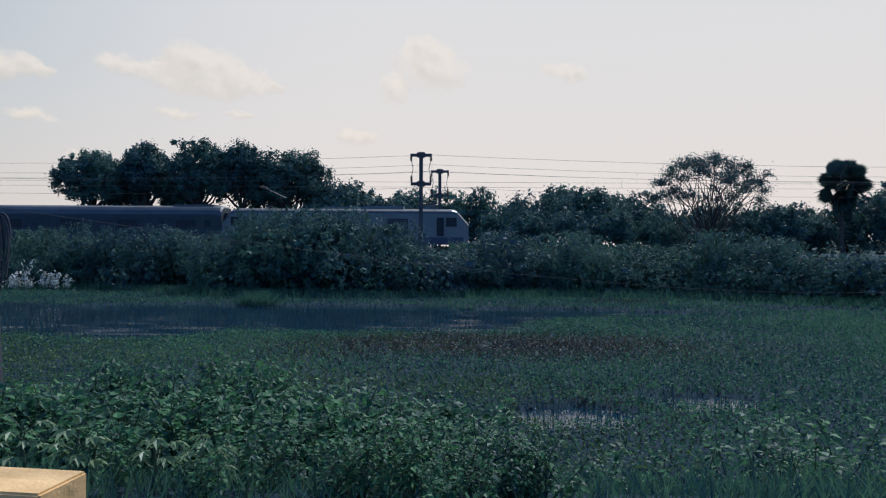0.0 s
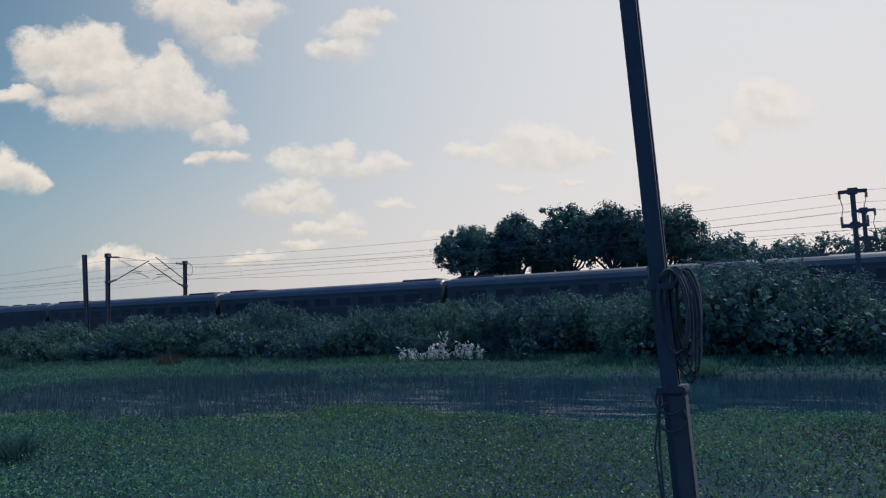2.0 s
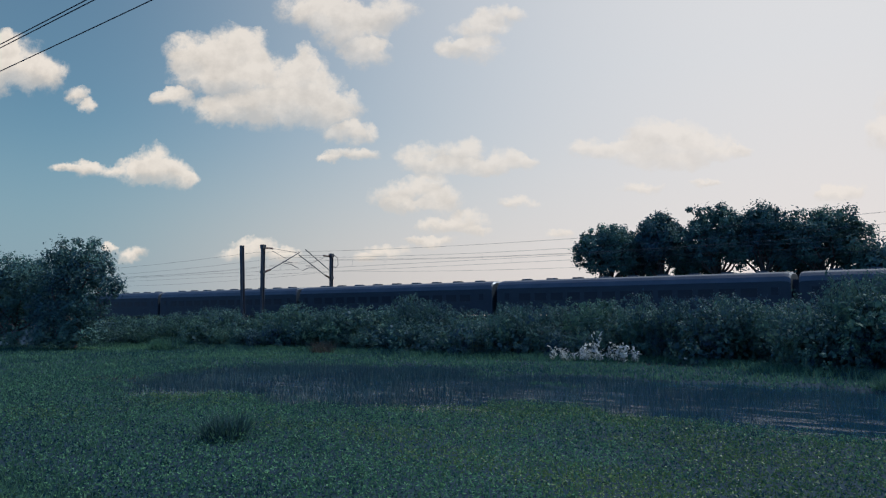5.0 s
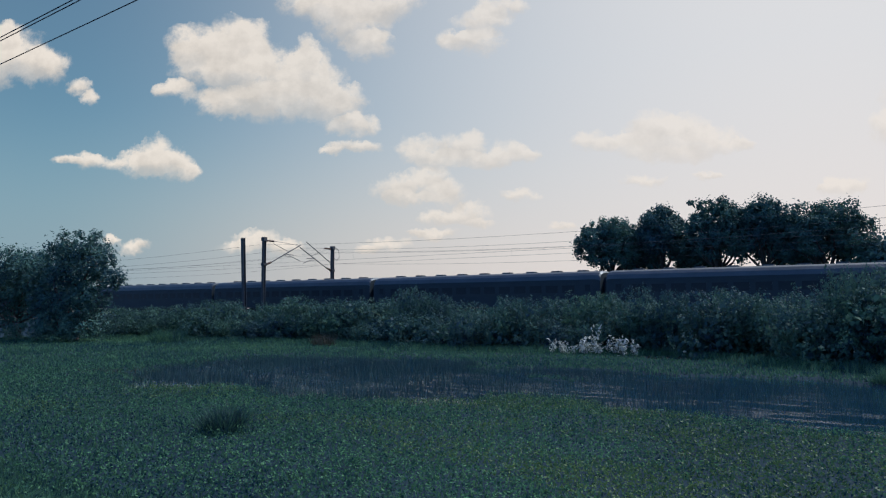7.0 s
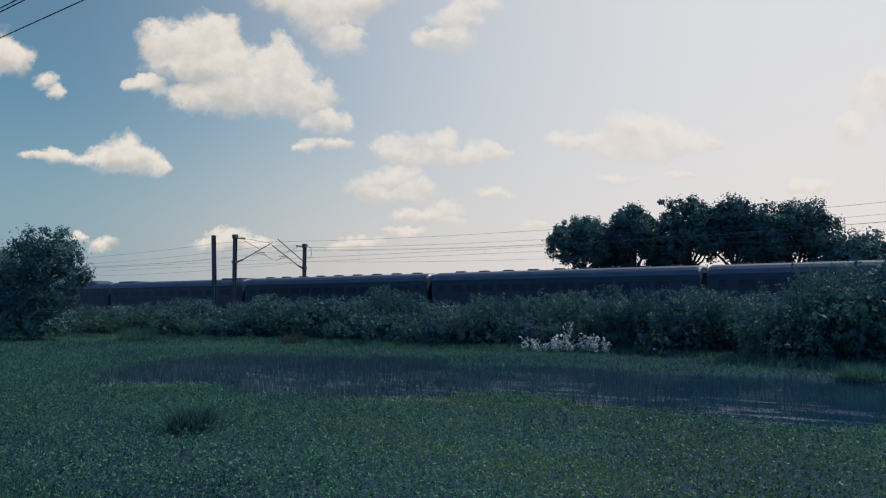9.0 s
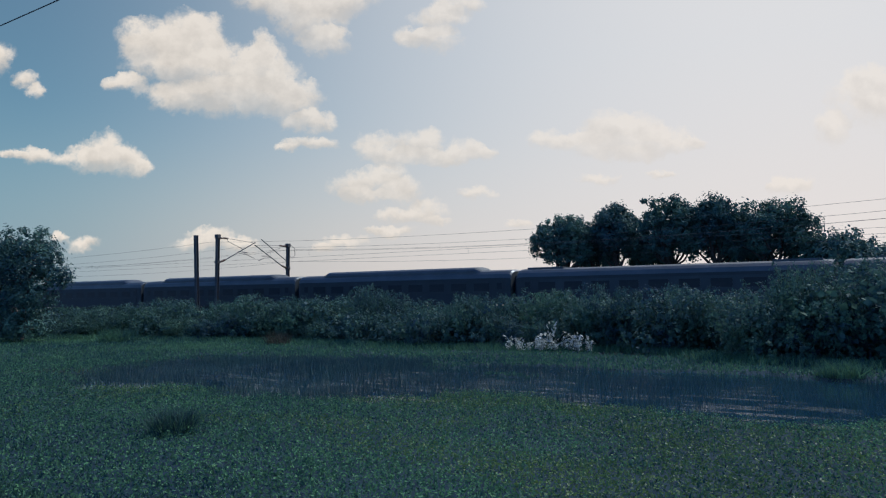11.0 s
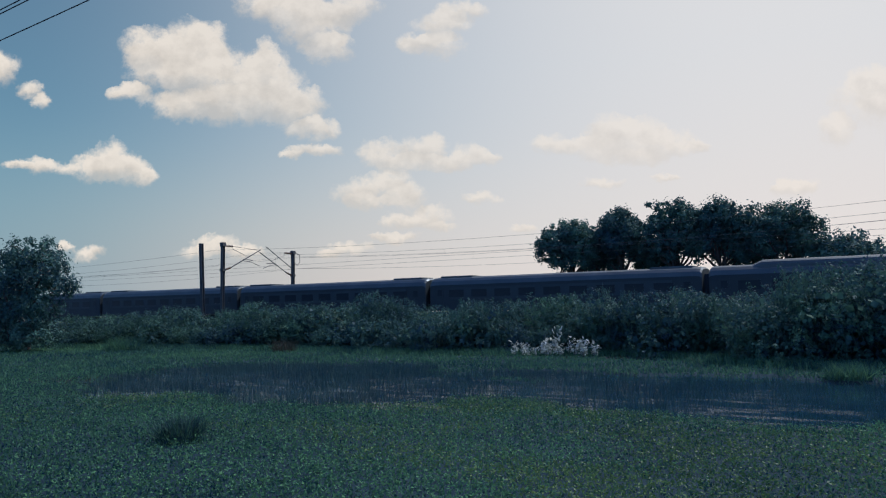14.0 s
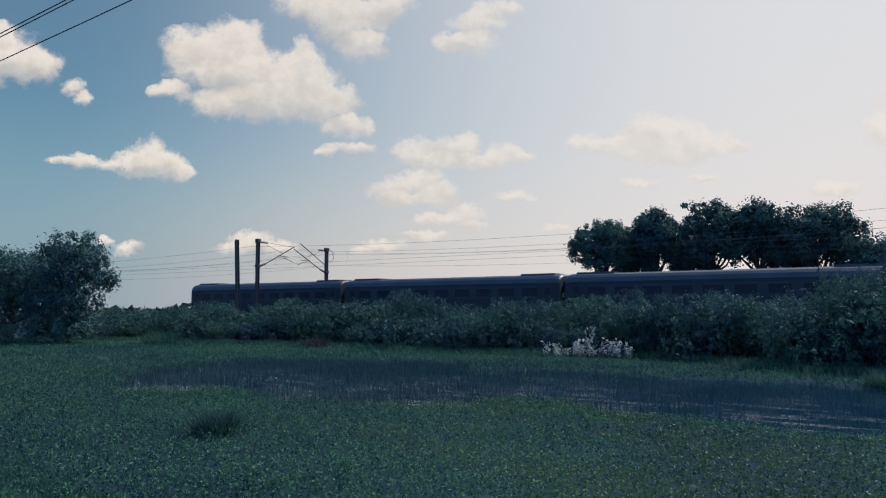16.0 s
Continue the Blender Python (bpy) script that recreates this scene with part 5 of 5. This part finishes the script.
def build_weeds():
    rng = np.random.default_rng(81)
    kinds = [make_weed(rng, 0.95, 8, 50, 0.104) for _ in range(6)]
    # the stand's tops are level, while the bank falls away under it
    back_x, back_y = [-8.8, -7.9, -7.4, -6.5, -5.6, -4.5, -3.4, -2.5], [6.2, 6.6, 8.6, 8.9, 9.0, 7.2, 6.3, 5.0]
    n = 0
    while n < 165:
        x, y = rng.uniform(-8.8, -2.5), rng.uniform(4.5, 9.0)
        front = float(np.interp(x, [-8.8, -6.5, -5.8, -4.0, -3.2, -2.5], [5.2, 5.2, 5.7, 5.6, 4.9, 4.5]))
        lump = float(wobble(x * 9.0, y * 9.0, 27))
        if not front < y < float(np.interp(x, back_x, back_y)) or rng.uniform(-1.3, 0.4) > lump + 0.3:
            continue
        w = kinds[n] if n < 6 else copy_thing(kinds[int(rng.integers(6))], Matrix.Identity(4))
        tall = (rng.uniform(1.15, 1.55) + 0.22 * lump - float(ground_height(x, y))) / 0.95
        wide = min(max(tall, 0.75), 1.15)
        place(w, x, y, rng.uniform(0, 6.28), (wide, wide, max(tall, 0.4)))
        n += 1
    for k in range(20):
        s = rng.uniform(0.35, 0.55)
        place(copy_thing(kinds[int(rng.integers(6))], Matrix.Identity(4)), rng.uniform(-5.8, -2.4), rng.uniform(3.0, 4.7), rng.uniform(0, 6.28), (s, s, s))
    for x, y, s in ((0.2, 6.2, 1.2), (-0.6, 5.6, 0.9), (1.2, 6.8, 0.8), (-1.4, 6.4, 0.85), (0.7, 7.6, 0.7)):
        place(copy_thing(kinds[int(rng.integers(6))], Matrix.Identity(4)), x, y, rng.uniform(0, 6.28), (s, s, s))


build_weeds()

def build_star_leaf_plants():
    """Two young plants with pale star-shaped leaves, close by the guard stone."""
    rng = np.random.default_rng(86)
    for px, py, tall in ((-5.15, 3.55, 0.36), (-4.75, 3.7, 0.3), (-5.75, 4.05, 0.42), (-4.4, 3.6, 0.3)):
        root = tagged(new("star_leaf_plant"), "young plant with large pale star-shaped leaves", "plant", "star-leaf plants")
        part("stem", tube_mesh("stem", M["stem"], [limb((0, 0, -0.05), (0.03, 0, tall), 0.016, 0.007, rng, 0.04, 5)], 5), root)
        for k in range(8):
            a, z = k * 2.4, tall * (0.45 + 0.55 * k / 7)
            out = np.array((math.cos(a), math.sin(a), 0.25))
            hub = np.array((0.03, 0, z)) + out * rng.uniform(0.06, 0.15)
            flat = unit(np.array((out[0], out[1], -0.15)))
            side = unit(np.cross(flat, (0, 0, 1)))
            v, f = [hub], []
            for j in range(7):
                b = -2.2 + 4.4 * j / 6
                d = flat * math.cos(b) + side * math.sin(b)
                e = np.cross(d, np.cross(flat, side))
                r = 0.088 * (0.75 + 0.35 * math.cos(b)) * rng.uniform(0.85, 1.1)
                n = len(v)
                v += [hub + d * r * 0.5 + e * 0.021, hub + d * r - np.array((0, 0, 0.03)), hub + d * r * 0.5 - e * 0.021]
                f.append((0, n, n + 1, n + 2))
            leaf = part("leaf", mesh_from("leaf", v, f, M["star_leaf"]), root)
            part("leaf_stalk", tube_mesh("leaf_stalk", M["stem"], [([(0.03, 0, z - 0.05), hub], 0.005)], 4), leaf)
        place(root, px, py, rng.uniform(0, 6))


build_star_leaf_plants()

# ---- beside the road ----


def build_pole():
    root = tagged(new("utility_pole"), "slightly leaning dark concrete utility pole with coiled cables", "utility pole")
    root.matrix_world = Matrix.Translation((-8.97, 8.71, 0)) @ pose(0, 0, 0, 1.5, -2.2, 0)
    part("shaft", h_section("shaft", M["under"], 9.0, 0.145, 0.13), root, "dark steel upper shaft")
    part("stub", box_mesh("stub", M["concrete_dark"], -0.02, 0.125, -0.1, 0.08, -0.5, 2.15, bevel=0.02), root, "dark concrete lower stub")
    part("cross_arm", box_mesh("cross_arm", M["steel"], -0.05, 0.05, -0.9, 0.8, 8.45, 8.55, bevel=0.01), root)
    for y in (-0.78, -0.69, -0.02):
        part("pin_insulator", tube_mesh("pin_insulator", M["insulator"], [insulator_path((0, y, 8.55), (0, y, 8.8), 3, 0.06)]), root)
    rng = np.random.default_rng(91)
    for k in range(11):
        a = np.linspace(0, 2 * np.pi, 22)
        r = 0.45 * rng.uniform(0.7, 1.1)
        c = np.array((0.1 + 0.012 * k, -0.1 + 0.015 * k, 3.2 - r + 0.03 * rng.normal()))
        loop = c + np.stack([rng.uniform(0.06, 0.13) * np.cos(a), 0.03 * np.sin(2 * a), r * np.sin(a)], 1)
        part("cable_coil", tube_mesh("cable_coil", M["wire"], [(loop, 0.013)], 5), root)
    for z in (2.15, 3.05):
        part("strap", box_mesh("strap", M["under"], -0.1, 0.14, -0.13, 0.1, z, z + 0.06, bevel=0.01), root, "dark metal strap round the pole")
    for k, z in enumerate((1.95, 2.1)):
        a = np.linspace(0, 2 * np.pi, 18)
        loop = np.array((0, -0.12, z)) + np.stack([0.12 * np.cos(a), 0.04 * np.sin(a), 0.12 * np.sin(a)], 1)
        part("cable_coil", tube_mesh("cable_coil", M["wire"], [(loop, 0.012)], 5), root)
    part("hanging_cable", tube_mesh("hanging_cable", M["wire"], [([(-0.08, -0.1, 2.2), (-0.13, -0.12, 1.7), (-0.15, -0.1, 1.1), (-0.22, -0.12, 0.5), (-0.3, -0.1, 0.05)], 0.011)], 5), root)
    part("hanging_cable", tube_mesh("hanging_cable", M["wire"], [([(-0.08, -0.1, 2.1), (-0.17, -0.12, 1.7), (-0.16, -0.1, 1.1), (-0.13, -0.12, 0.9)], 0.009)], 5), root)


build_pole()
tagged(new("service_cable", tube_mesh("service_cable", M["wire"], [(sagging((-8.9, 8.6, 3.3), (26.07, 36.92, 2.03), 1.2, 30), 0.005)], 5)), "thin service cable running from the pole into the thicket", "cable")
for _y in (-0.78, -0.69, -0.02):
    _top = Vector((-8.97, 8.71, 0)) + pose(0, 0, 0, 1.5, -2.2, 0) @ Vector((0, _y, 8.78))
    _run = np.concatenate([sagging((44, _top.y - 0.5, 8.8), _top, 0.2, 16), sagging(_top, (-62, _top.y + 0.6, 8.8), 0.2, 16)])
    tagged(new("power_wire", tube_mesh("power_wire", M["wire"], [(_run, 0.011)], 5)), "black power wire strung between roadside poles", "wire", "roadside power wires")


def build_guard_stone():
    bm = bmesh.new()
    box(bm, -0.3, 0.3, -0.16, 0.16, -0.35, 0.43, 0.01)
    for v in bm.verts:
        v.co += Vector((noise.noise(v.co * 3), noise.noise(v.co * 3 + Vector((5, 0, 0))), 0)) * 0.012
    ob = tagged(new("guard_stone", bm_mesh("guard_stone", bm, M["yellow"])), "worn yellow-painted concrete guard stone at the road's edge", "guard stone")
    ob.matrix_world = pose(-4.83, 2.36, 1.42, 0, 0, -6)


build_guard_stone()


def motions():
    """The train runs to the right at a steady pace."""
    steps = [0.0, 1 / FPS] + [float(k) for k in range(1, 16)] + [16.0 - 1 / FPS, 16.0]
    for k, thing in enumerate([LOCO] + COACHES):
        back = 10.1 if k == 0 else 19.35 + 24.0 * (k - 0.5)
        rows = []
        for t in steps:
            s = NOSE + SPEED * t - back
            rows.append((t, Matrix.Translation(rail_place(s, FAR_TRACK, RAIL)) @ Matrix.Rotation(TRACK, 4, "Z")))
        walk(thing, rows)


motions()
